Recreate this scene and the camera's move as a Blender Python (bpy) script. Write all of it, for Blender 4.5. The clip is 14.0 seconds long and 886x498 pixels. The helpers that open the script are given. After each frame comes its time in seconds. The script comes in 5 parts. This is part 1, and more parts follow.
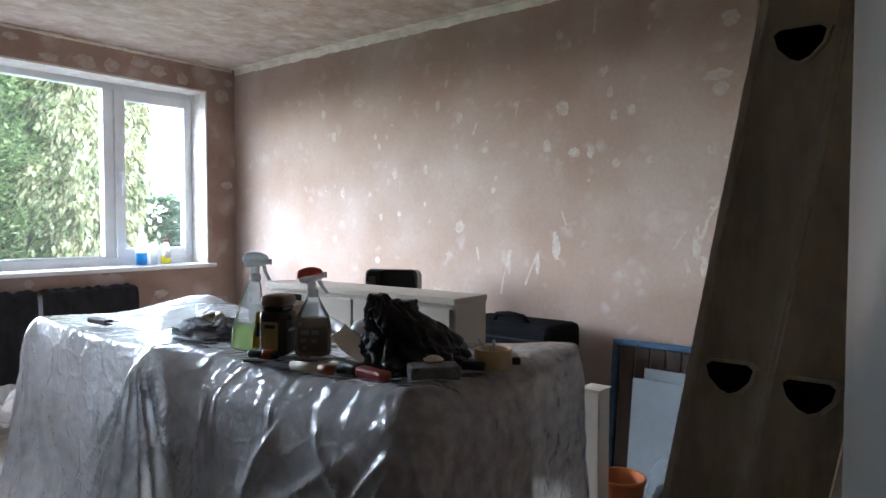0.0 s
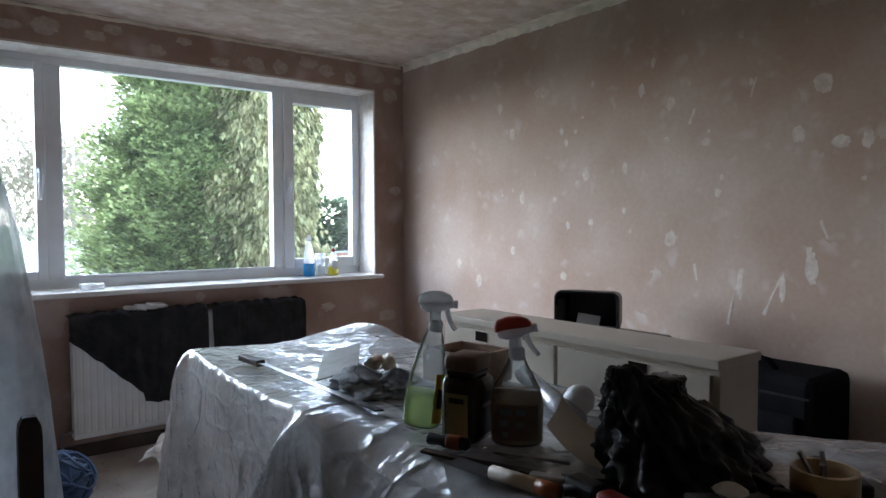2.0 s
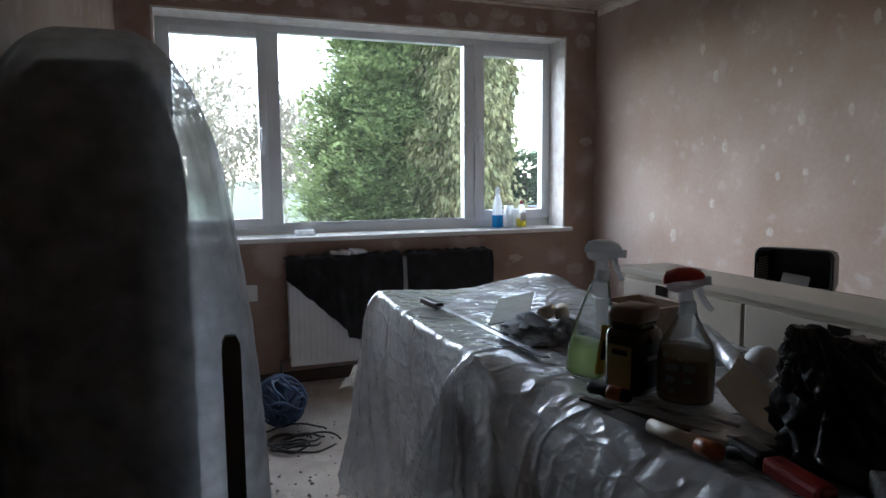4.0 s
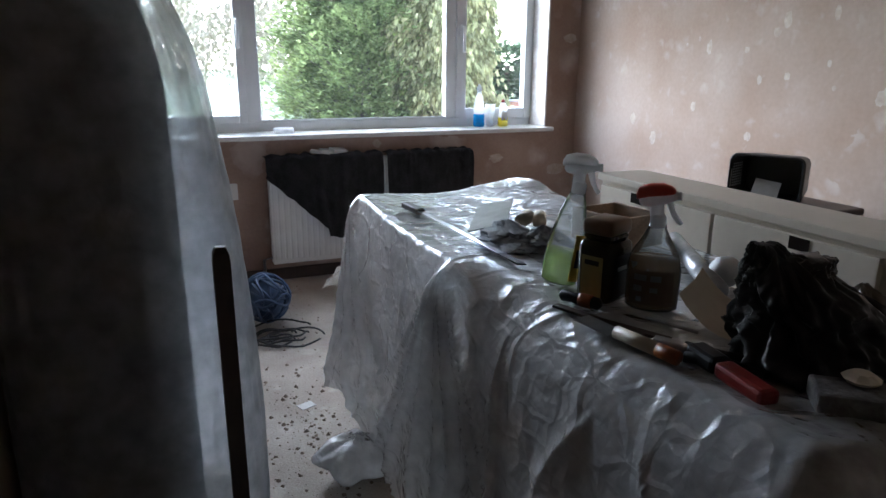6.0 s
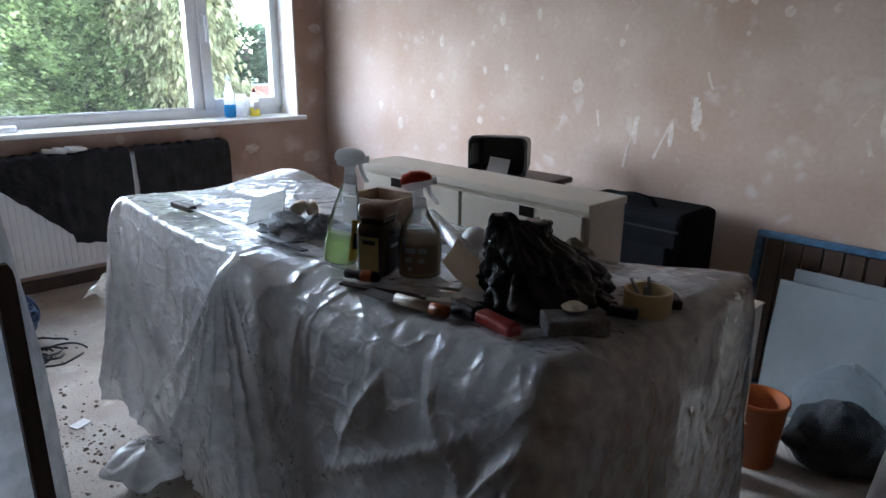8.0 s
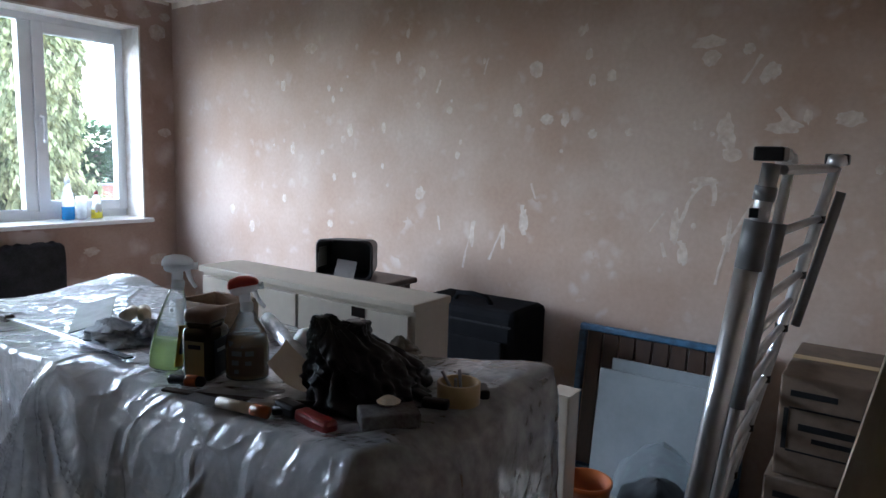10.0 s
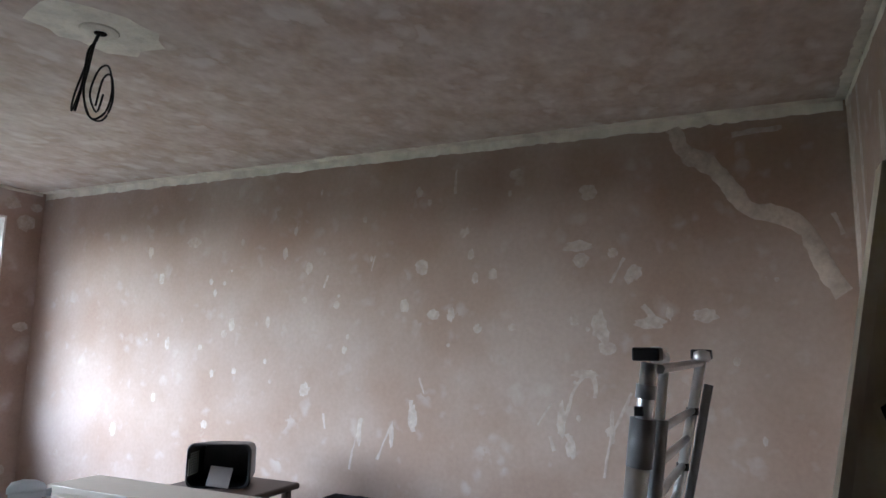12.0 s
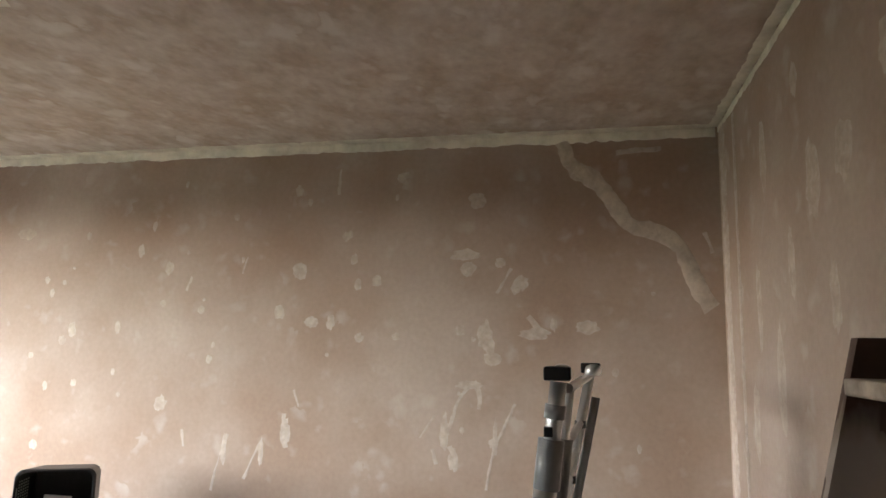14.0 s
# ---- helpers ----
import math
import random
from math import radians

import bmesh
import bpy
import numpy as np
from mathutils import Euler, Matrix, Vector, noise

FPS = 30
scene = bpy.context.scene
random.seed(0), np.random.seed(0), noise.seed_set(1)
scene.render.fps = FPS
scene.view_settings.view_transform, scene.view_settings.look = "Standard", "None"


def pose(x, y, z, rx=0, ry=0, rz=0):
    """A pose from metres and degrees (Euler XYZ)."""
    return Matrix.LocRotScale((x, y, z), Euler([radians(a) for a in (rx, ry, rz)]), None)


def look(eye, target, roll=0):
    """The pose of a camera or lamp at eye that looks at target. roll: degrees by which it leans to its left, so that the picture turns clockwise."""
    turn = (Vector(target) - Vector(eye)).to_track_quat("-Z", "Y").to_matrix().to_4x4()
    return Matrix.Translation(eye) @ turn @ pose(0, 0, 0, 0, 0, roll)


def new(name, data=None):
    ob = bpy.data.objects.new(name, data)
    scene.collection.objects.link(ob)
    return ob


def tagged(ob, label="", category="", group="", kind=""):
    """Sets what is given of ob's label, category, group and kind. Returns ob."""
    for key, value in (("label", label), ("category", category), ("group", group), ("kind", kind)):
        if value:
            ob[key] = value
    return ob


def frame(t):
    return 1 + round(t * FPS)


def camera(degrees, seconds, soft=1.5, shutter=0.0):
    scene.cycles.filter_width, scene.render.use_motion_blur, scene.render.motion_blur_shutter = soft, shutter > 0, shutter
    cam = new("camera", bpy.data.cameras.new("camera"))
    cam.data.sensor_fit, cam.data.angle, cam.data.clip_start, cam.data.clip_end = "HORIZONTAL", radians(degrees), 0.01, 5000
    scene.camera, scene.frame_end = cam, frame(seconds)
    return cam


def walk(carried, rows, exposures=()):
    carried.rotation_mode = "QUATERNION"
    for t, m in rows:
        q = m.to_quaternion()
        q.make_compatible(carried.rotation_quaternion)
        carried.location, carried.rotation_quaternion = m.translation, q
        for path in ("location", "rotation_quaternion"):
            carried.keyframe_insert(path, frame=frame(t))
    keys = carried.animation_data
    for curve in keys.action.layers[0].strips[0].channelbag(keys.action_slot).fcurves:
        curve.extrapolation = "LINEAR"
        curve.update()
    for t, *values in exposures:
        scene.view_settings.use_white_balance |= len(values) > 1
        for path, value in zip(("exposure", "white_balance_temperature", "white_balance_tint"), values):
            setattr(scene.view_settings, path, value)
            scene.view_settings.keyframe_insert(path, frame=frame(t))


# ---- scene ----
cam = camera(67.7, 14.0)
PATH = [
    (0, (0.404, 0.399, 1.215), (1.97, 1.641, 1.135), 0.1),
    (0.5, (0.438, 0.41, 1.214), (1.772, 1.898, 1.136), -0.1),
    (1, (0.535, 0.614, 1.192), (1.767, 2.187, 1.113), -0.1),
    (1.5, (0.633, 0.783, 1.218), (1.867, 2.354, 1.137), -0.1),
    (2, (0.733, 0.914, 1.271), (1.957, 2.494, 1.19), -0.2),
    (2.5, (0.773, 0.914, 1.273), (1.836, 2.607, 1.197), -0.4),
    (3, (0.784, 0.879, 1.255), (1.652, 2.679, 1.185), -0.3),
    (3.5, (0.788, 0.874, 1.249), (1.56, 2.718, 1.179), -0.3),
    (4, (0.786, 0.879, 1.255), (1.49, 2.738, 1.04), -0.4),
    (6.5, (0.756, 0.823, 1.311), (1.538, 2.576, 0.749), -0.3),
    (7, (0.672, 0.79, 1.328), (1.71, 2.404, 0.762), 0.1),
    (7.5, (0.646, 0.761, 1.341), (1.855, 2.248, 0.769), 0.3),
    (8, (0.637, 0.732, 1.346), (1.968, 2.11, 0.775), 0.5),
    (8.2, (0.627, 0.722, 1.348), (2.0, 2.057, 0.772), 0.6),
    (10.5, (0.623, 0.571, 1.385), (2.316, 1.635, 1.339), 1.0),
    (11, (0.617, 0.571, 1.391), (2.319, 1.594, 1.625), 0.9),
    (11.5, (0.606, 0.598, 1.397), (2.342, 1.546, 1.693), 1.0),
    (12, (0.605, 0.616, 1.42), (2.402, 1.443, 1.714), 1.1),
    (12.5, (0.616, 0.626, 1.427), (2.464, 1.331, 1.724), 1.0),
    (13, (0.708, 0.673, 1.419), (2.59, 1.282, 1.716), 1.0),
    (13.5, (0.749, 0.709, 1.439), (2.658, 1.232, 1.73), 1.0),
    (14, (0.668, 0.791, 1.468), (2.604, 1.199, 1.766), 1.2),
]
EXPOSURES = [(0.0, 5.2, 5450, 8), (0.5, 4.9, 5450, 8), (1.0, 4.6, 5400, 8), (1.5, 4.3, 5450, 8), (2.0, 4.15, 5500, 8), (2.5, 4.0, 5550, 8), (3.0, 3.75, 5600, 8), (4.0, 3.65, 5600, 8),
             (6.5, 4.55, 5550, 8), (7.5, 4.75, 5450, 8), (10.5, 4.75, 5250, 8), (11.5, 4.95, 5250, 8), (12.5, 5.15, 5550, 10), (13.0, 5.3, 6000, 10), (14.0, 5.4, 6500, 9)]
walk(cam, [(t, look(e, g, r)) for t, e, g, r in PATH], EXPOSURES)

# ---- light ----
world = bpy.data.worlds.new("overcast")
scene.world = world
world.use_nodes = True
wn, wl = world.node_tree.nodes, world.node_tree.links
wn.clear()
sky = wn.new("ShaderNodeTexSky")
sky.sky_type, sky.sun_disc = "NISHITA", False
sky.sun_elevation, sky.sun_rotation = radians(42), radians(-16)
sky.air_density, sky.dust_density, sky.ozone_density = 1.0, 1.0, 1.0
grey = wn.new("ShaderNodeHueSaturation")
grey.inputs["Saturation"].default_value = 0.5
bg = wn.new("ShaderNodeBackground")
bg.inputs["Strength"].default_value = 0.12
wo = wn.new("ShaderNodeOutputWorld")
wl.new(sky.outputs[0], grey.inputs["Color"])
wl.new(grey.outputs[0], bg.inputs["Color"])
wl.new(bg.outputs[0], wo.inputs[0])
portal = new("window_light", bpy.data.lights.new("window_light", "AREA"))
portal.data.shape, portal.data.size, portal.data.size_y = "RECTANGLE", 2.62, 1.30
portal.data.cycles.is_portal = True
portal.matrix_world = look((1.93, 5.24, 1.55), (1.93, 4.0, 1.55))
sun = new("sun", bpy.data.lights.new("sun", "SUN"))
sun.data.energy, sun.data.angle, sun.data.color = 0.38, radians(60), (0.95, 0.985, 1.0)
sun.matrix_world = look((-3.6, 7.0, 4.6), (0, 0, 0))


# ---- materials ----
def mat(name, color, rough=0.6, metal=0.0, var=0.12, scale=6.0, bump=0.1, bscale=40.0, second=None, spots=None, trans=0.0, spec=0.5, stretch=(1, 1, 1)):
    """Principled surface with two scales of colour variation and a fine relief. second: colour of stains; spots: (colour, cells per metre, size)."""
    m = bpy.data.materials.new(name)
    m.use_nodes = True
    n, l = m.node_tree.nodes, m.node_tree.links
    b = n["Principled BSDF"]
    b.inputs["Roughness"].default_value, b.inputs["Metallic"].default_value = rough, metal
    b.inputs["Specular IOR Level"].default_value = spec
    b.inputs["Transmission Weight"].default_value = trans
    geo = n.new("ShaderNodeNewGeometry")
    mp = n.new("ShaderNodeMapping")
    mp.inputs["Scale"].default_value = stretch
    l.new(geo.outputs["Position"], mp.inputs["Vector"])
    big = n.new("ShaderNodeTexNoise")
    big.inputs["Scale"].default_value, big.inputs["Detail"].default_value = scale, 6
    fine = n.new("ShaderNodeTexNoise")
    fine.inputs["Scale"].default_value, fine.inputs["Detail"].default_value = bscale, 4
    for t in (big, fine):
        l.new(mp.outputs[0], t.inputs["Vector"])
    c2 = second or tuple(c * (1 - 2.2 * var) for c in color)
    ramp = n.new("ShaderNodeValToRGB")
    ramp.color_ramp.elements[0].position, ramp.color_ramp.elements[1].position = 0.36, 0.64
    ramp.color_ramp.elements[0].color = (*c2, 1)
    ramp.color_ramp.elements[1].color = (*color, 1)
    l.new(big.outputs[0], ramp.inputs[0])
    mix = n.new("ShaderNodeMix")
    mix.data_type, mix.blend_type = "RGBA", "OVERLAY"
    mix.inputs["Factor"].default_value = min(1.0, var * 2)
    l.new(ramp.outputs[0], mix.inputs[6])
    l.new(fine.outputs[0], mix.inputs[7])
    out = mix.outputs[2]
    if spots:
        col, cells, size = spots
        warp = n.new("ShaderNodeMix")
        warp.data_type, warp.blend_type = "RGBA", "LINEAR_LIGHT"
        warp.inputs["Factor"].default_value = 0.09
        wob = n.new("ShaderNodeTexNoise")
        wob.inputs["Scale"].default_value, wob.inputs["Detail"].default_value = 9, 4
        l.new(mp.outputs[0], wob.inputs["Vector"])
        l.new(mp.outputs[0], warp.inputs[6])
        l.new(wob.outputs["Color"], warp.inputs[7])
        vo = n.new("ShaderNodeTexVoronoi")
        vo.inputs["Scale"].default_value = cells
        l.new(warp.outputs[2], vo.inputs["Vector"])
        sp = n.new("ShaderNodeSeparateColor")
        l.new(vo.outputs["Color"], sp.inputs[0])
        ra = n.new("ShaderNodeMath")
        ra.operation = "MULTIPLY"
        ra.inputs[1].default_value = size
        l.new(sp.outputs[0], ra.inputs[0])
        di = n.new("ShaderNodeMath")
        di.operation = "SUBTRACT"
        l.new(ra.outputs[0], di.inputs[0])
        l.new(vo.outputs["Distance"], di.inputs[1])
        mr = n.new("ShaderNodeMapRange")
        mr.inputs[1].default_value, mr.inputs[2].default_value = -0.10, 0.22
        mr.inputs[4].default_value = 0.6
        l.new(di.outputs[0], mr.inputs[0])
        m2 = n.new("ShaderNodeMix")
        m2.data_type = "RGBA"
        l.new(mr.outputs[0], m2.inputs["Factor"])
        l.new(out, m2.inputs[6])
        m2.inputs[7].default_value = (*col, 1)
        out = m2.outputs[2]
    l.new(out, b.inputs["Base Color"])
    if bump:
        bu = n.new("ShaderNodeBump")
        bu.inputs["Strength"].default_value, bu.inputs["Distance"].default_value = bump, 0.01
        l.new(fine.outputs[0], bu.inputs["Height"])
        l.new(bu.outputs[0], b.inputs["Normal"])
    return m


def sheet_mat(name, milk, clear, gloss=0.1, rough=0.18, through_=0.5, relief=0.5, clear_end=None):
    """Thin plastic: milky scatter, some light straight through, glossy skin."""
    m = bpy.data.materials.new(name)
    m.use_nodes = True
    n, l = m.node_tree.nodes, m.node_tree.links
    n.clear()
    o = n.new("ShaderNodeOutputMaterial")
    geo = n.new("ShaderNodeNewGeometry")
    noi = n.new("ShaderNodeTexNoise")
    noi.inputs["Scale"].default_value, noi.inputs["Detail"].default_value = 22, 5
    l.new(geo.outputs["Position"], noi.inputs["Vector"])
    # straight creases along the borders of stretched cells, at three sizes, over a soft unevenness
    last = n.new("ShaderNodeBump")
    last.inputs["Strength"].default_value, last.inputs["Distance"].default_value = relief * 0.5, 0.03
    soft = n.new("ShaderNodeTexNoise")
    soft.inputs["Scale"].default_value, soft.inputs["Detail"].default_value = 9, 3
    l.new(geo.outputs["Position"], soft.inputs["Vector"])
    l.new(soft.outputs[0], last.inputs["Height"])
    for scale, depth, wide, way in ((5.0, 0.010, 0.09, (1.0, 1.0, 0.7)), (12.0, 0.006, 0.14, (0.8, 0.8, 1.0)), (26.0, 0.0025, 0.25, (1.0, 1.0, 0.9))):
        cell, wide_, stretch, bu, jig, add = (n.new("ShaderNode" + k) for k in ("TexVoronoi", "MapRange", "Mapping", "Bump", "TexNoise", "VectorMath"))
        cell.feature = "DISTANCE_TO_EDGE"
        cell.inputs["Scale"].default_value = scale
        jig.inputs["Scale"].default_value = scale * 0.8
        add.operation = "MULTIPLY_ADD"
        add.inputs[1].default_value = (0.9 / scale,) * 3
        stretch.inputs["Scale"].default_value = way
        l.new(geo.outputs["Position"], jig.inputs["Vector"])
        l.new(geo.outputs["Position"], add.inputs[2])
        l.new(jig.outputs["Color"], add.inputs[0])
        l.new(add.outputs[0], stretch.inputs["Vector"])
        l.new(stretch.outputs[0], cell.inputs["Vector"])
        wide_.inputs[2].default_value, wide_.inputs[3].default_value, wide_.inputs[4].default_value = wide, 1.0, 0.0
        l.new(cell.outputs[0], wide_.inputs[0])
        bu.inputs["Strength"].default_value, bu.inputs["Distance"].default_value = relief, depth
        l.new(wide_.outputs[0], bu.inputs["Height"])
        l.new(last.outputs[0], bu.inputs["Normal"])
        last = bu
    d, t, c, g = (n.new("ShaderNodeBsdf" + k) for k in ("Diffuse", "Translucent", "Transparent", "Glossy"))
    d.inputs["Color"].default_value = t.inputs["Color"].default_value = (*milk, 1)
    c.inputs["Color"].default_value = (0.92, 0.94, 0.94, 1)
    g.inputs["Roughness"].default_value = rough
    for k in (d, t, g):
        l.new(bu.outputs[0], k.inputs["Normal"])
    m1, m2, m3 = (n.new("ShaderNodeMixShader") for _ in range(3))
    m1.inputs[0].default_value = through_
    l.new(d.outputs[0], m1.inputs[1]), l.new(t.outputs[0], m1.inputs[2])
    mr = n.new("ShaderNodeMapRange")
    mr.inputs[1].default_value, mr.inputs[2].default_value = 0.3, 0.7
    mr.inputs[3].default_value, mr.inputs[4].default_value = clear - 0.12, clear + 0.12
    l.new(noi.outputs[0], mr.inputs[0])
    if clear_end:
        # extra clearness at the low-y end, fading to none at the other
        sep, lay, more = n.new("ShaderNodeSeparateXYZ"), n.new("ShaderNodeMapRange"), n.new("ShaderNodeMath")
        l.new(geo.outputs["Position"], sep.inputs[0])
        l.new(sep.outputs["Y"], lay.inputs[0])
        lay.inputs[1].default_value, lay.inputs[2].default_value = clear_end[0], clear_end[1]
        lay.inputs[3].default_value, lay.inputs[4].default_value = clear_end[2], 0.0
        more.use_clamp = True
        l.new(mr.outputs[0], more.inputs[0]), l.new(lay.outputs[0], more.inputs[1])
        l.new(more.outputs[0], m2.inputs[0])
    else:
        l.new(mr.outputs[0], m2.inputs[0])
    l.new(m1.outputs[0], m2.inputs[1]), l.new(c.outputs[0], m2.inputs[2])
    fr = n.new("ShaderNodeFresnel")
    fr.inputs[0].default_value = 1.5
    l.new(bu.outputs[0], fr.inputs["Normal"])
    ad = n.new("ShaderNodeMath")
    ad.operation = "MULTIPLY"
    ad.inputs[1].default_value = gloss * 10
    ad.use_clamp = True
    l.new(fr.outputs[0], ad.inputs[0])
    l.new(ad.outputs[0], m3.inputs[0])
    l.new(m2.outputs[0], m3.inputs[1]), l.new(g.outputs[0], m3.inputs[2])
    l.new(m3.outputs[0], o.inputs[0])
    return m


def leaf_mat(name, color, dark):
    """Foliage that lets some light through, uneven in tone from spray to spray."""
    m = bpy.data.materials.new(name)
    m.use_nodes = True
    n, l = m.node_tree.nodes, m.node_tree.links
    n.clear()
    o, d, t, x, geo, noi, ramp, tint = (n.new("ShaderNode" + k) for k in ("OutputMaterial", "BsdfDiffuse", "BsdfTranslucent", "MixShader", "NewGeometry", "TexNoise", "ValToRGB", "Mix"))
    noi.inputs["Scale"].default_value, noi.inputs["Detail"].default_value = 2.5, 5
    l.new(geo.outputs["Position"], noi.inputs["Vector"])
    ramp.color_ramp.elements[0].position, ramp.color_ramp.elements[1].position = 0.3, 0.65
    ramp.color_ramp.elements[0].color, ramp.color_ramp.elements[1].color = (*dark, 1), (*color, 1)
    l.new(noi.outputs[0], ramp.inputs[0])
    tint.data_type, tint.blend_type = "RGBA", "OVERLAY"
    tint.inputs["Factor"].default_value = 0.5
    l.new(ramp.outputs[0], tint.inputs[6]), l.new(geo.outputs["Random Per Island"], tint.inputs[7])
    x.inputs[0].default_value = 0.42
    for k in (d, t):
        l.new(tint.outputs[2], k.inputs["Color"])
    l.new(d.outputs[0], x.inputs[1]), l.new(t.outputs[0], x.inputs[2])
    l.new(x.outputs[0], o.inputs[0])
    return m


def glass_mat(name, tint=(1, 1, 1), gloss=0.06):
    """A thin pane: straight through, with a reflecting skin."""
    m = bpy.data.materials.new(name)
    m.use_nodes = True
    n, l = m.node_tree.nodes, m.node_tree.links
    n.clear()
    o, t, g, x, f = (n.new("ShaderNode" + k) for k in ("OutputMaterial", "BsdfTransparent", "BsdfGlossy", "MixShader", "Fresnel"))
    t.inputs[0].default_value = (*tint, 1)
    g.inputs["Roughness"].default_value = gloss
    # haze put into the pane: a faint pale film (dust node) that washes out the view
    dust, film = n.new("ShaderNodeBsdfTranslucent"), n.new("ShaderNodeMixShader")
    dust.inputs["Color"].default_value, film.inputs[0].default_value = (0.8, 0.8, 0.8, 1), 0.003
    l.new(t.outputs[0], film.inputs[1]), l.new(dust.outputs[0], film.inputs[2])
    l.new(f.outputs[0], x.inputs[0]), l.new(film.outputs[0], x.inputs[1]), l.new(g.outputs[0], x.inputs[2])
    l.new(x.outputs[0], o.inputs[0])
    return m


PLASTER = mat("bare_plaster", (0.415, 0.33, 0.275), 0.9, var=0.06, scale=1.7, bump=0.04, bscale=48, second=(0.335, 0.238, 0.182), spots=((0.475, 0.405, 0.355), 9.0, 0.42), spec=0.15)
PLASTER_W = mat("bare_plaster_window_wall", (0.39, 0.29, 0.24), 0.9, var=0.06, scale=3.0, bump=0.05, bscale=55, second=(0.30, 0.205, 0.16), spots=((0.58, 0.50, 0.46), 4.0, 0.5), spec=0.15)
PLASTER_C = mat("ceiling_plaster", (0.58, 0.50, 0.44), 0.9, var=0.12, scale=8.0, bump=0.15, bscale=30, second=(0.46, 0.365, 0.29), spots=((0.70, 0.65, 0.60), 10.0, 0.5), spec=0.15, stretch=(0.75, 1, 1))
PATCH = mat("thin_filler", (0.50, 0.43, 0.375), 0.9, var=0.12, scale=24, bump=0.06, bscale=60, second=(0.425, 0.342, 0.285), spec=0.15)
FILLER = mat("pale_filler", (0.78, 0.73, 0.62), 0.9, var=0.1, scale=12, bump=0.25, bscale=60, spec=0.15)
WHITE = mat("white_upvc", (0.80, 0.82, 0.84), 0.3, var=0.03, scale=9, bump=0.02)
GLOSS = mat("white_gloss_paint", (0.74, 0.74, 0.72), 0.25, var=0.04, scale=6, bump=0.05, bscale=20)
REVEAL = mat("dusty_white_reveal", (0.72, 0.70, 0.66), 0.8, var=0.1, scale=14, bump=0.15, bscale=50, second=(0.60, 0.55, 0.50))
GLASS = glass_mat("window_glass")
FLOOR = mat("dusty_floor", (0.47, 0.43, 0.38), 0.95, var=0.14, scale=3.5, bump=0.3, bscale=120, second=(0.36, 0.315, 0.27), spots=((0.55, 0.52, 0.48), 9.0, 0.4), spec=0.1)
DARKWOOD = mat("dark_wood", (0.055, 0.030, 0.018), 0.45, var=0.15, scale=8, bump=0.08, stretch=(3, 3, 0.6))


# ---- builders ----
def part(name, bm, material, parent=None, label="", smooth=False, kind=""):
    me = bpy.data.meshes.new(name)
    bmesh.ops.recalc_face_normals(bm, faces=bm.faces)
    bm.to_mesh(me)
    bm.free()
    for m in material if isinstance(material, (list, tuple)) else [material]:
        me.materials.append(m)
    if smooth:
        me.polygons.foreach_set("use_smooth", [True] * len(me.polygons))
    ob = new(name, me)
    ob.parent = parent
    if label:
        ob["label"] = label
    if kind:
        ob["kind"] = kind
    return ob


def raw(name, verts, faces, material, parent=None, smooth=False, kind=""):
    me = bpy.data.meshes.new(name)
    me.from_pydata(verts, [], faces)
    me.materials.append(material)
    if smooth:
        me.polygons.foreach_set("use_smooth", [True] * len(me.polygons))
    ob = new(name, me)
    ob.parent = parent
    if kind:
        ob["kind"] = kind
    return ob


def thing(name, label, category, m=None, group="", kind=""):
    ob = tagged(new(name), label, category, group, kind)
    if m is not None:
        ob.matrix_world = m
    return ob


def box(bm, x0, y0, z0, x1, y1, z1, bevel=0.0, m=None):
    ret = bmesh.ops.create_cube(bm, size=1)
    vs = ret["verts"]
    for v in vs:
        v.co = Vector(((x0 + x1) / 2 + v.co.x * (x1 - x0), (y0 + y1) / 2 + v.co.y * (y1 - y0), (z0 + z1) / 2 + v.co.z * (z1 - z0)))
    if bevel:
        es = list({e for v in vs for e in v.link_edges})
        r = bmesh.ops.bevel(bm, geom=es, offset=bevel, segments=2, affect="EDGES", profile=0.5)
        vs = list({v for f in r["faces"] for v in f.verts} | {v for v in vs if v.is_valid})
    if m is not None:
        bmesh.ops.transform(bm, matrix=m, verts=vs)
    return bm


def cube(x0, y0, z0, x1, y1, z1, bevel=0.0, m=None):
    return box(bmesh.new(), x0, y0, z0, x1, y1, z1, bevel, m)


def lathe(profile, seg=24, m=None, squash=1.0, bm=None):
    """A turned solid from (radius, height) pairs, along z."""
    bm = bm or bmesh.new()
    rings = []
    for r, z in profile:
        rings.append([bm.verts.new((max(r, 1e-4) * math.cos(a), max(r, 1e-4) * squash * math.sin(a), z)) for a in (2 * math.pi * i / seg for i in range(seg))])
    for a, b in zip(rings, rings[1:]):
        for i in range(seg):
            bm.faces.new((a[i], a[(i + 1) % seg], b[(i + 1) % seg], b[i]))
    bm.faces.new(rings[0][::-1]), bm.faces.new(rings[-1])
    if m is not None:
        bmesh.ops.transform(bm, matrix=m, verts=[v for r in rings for v in r])
    return bm


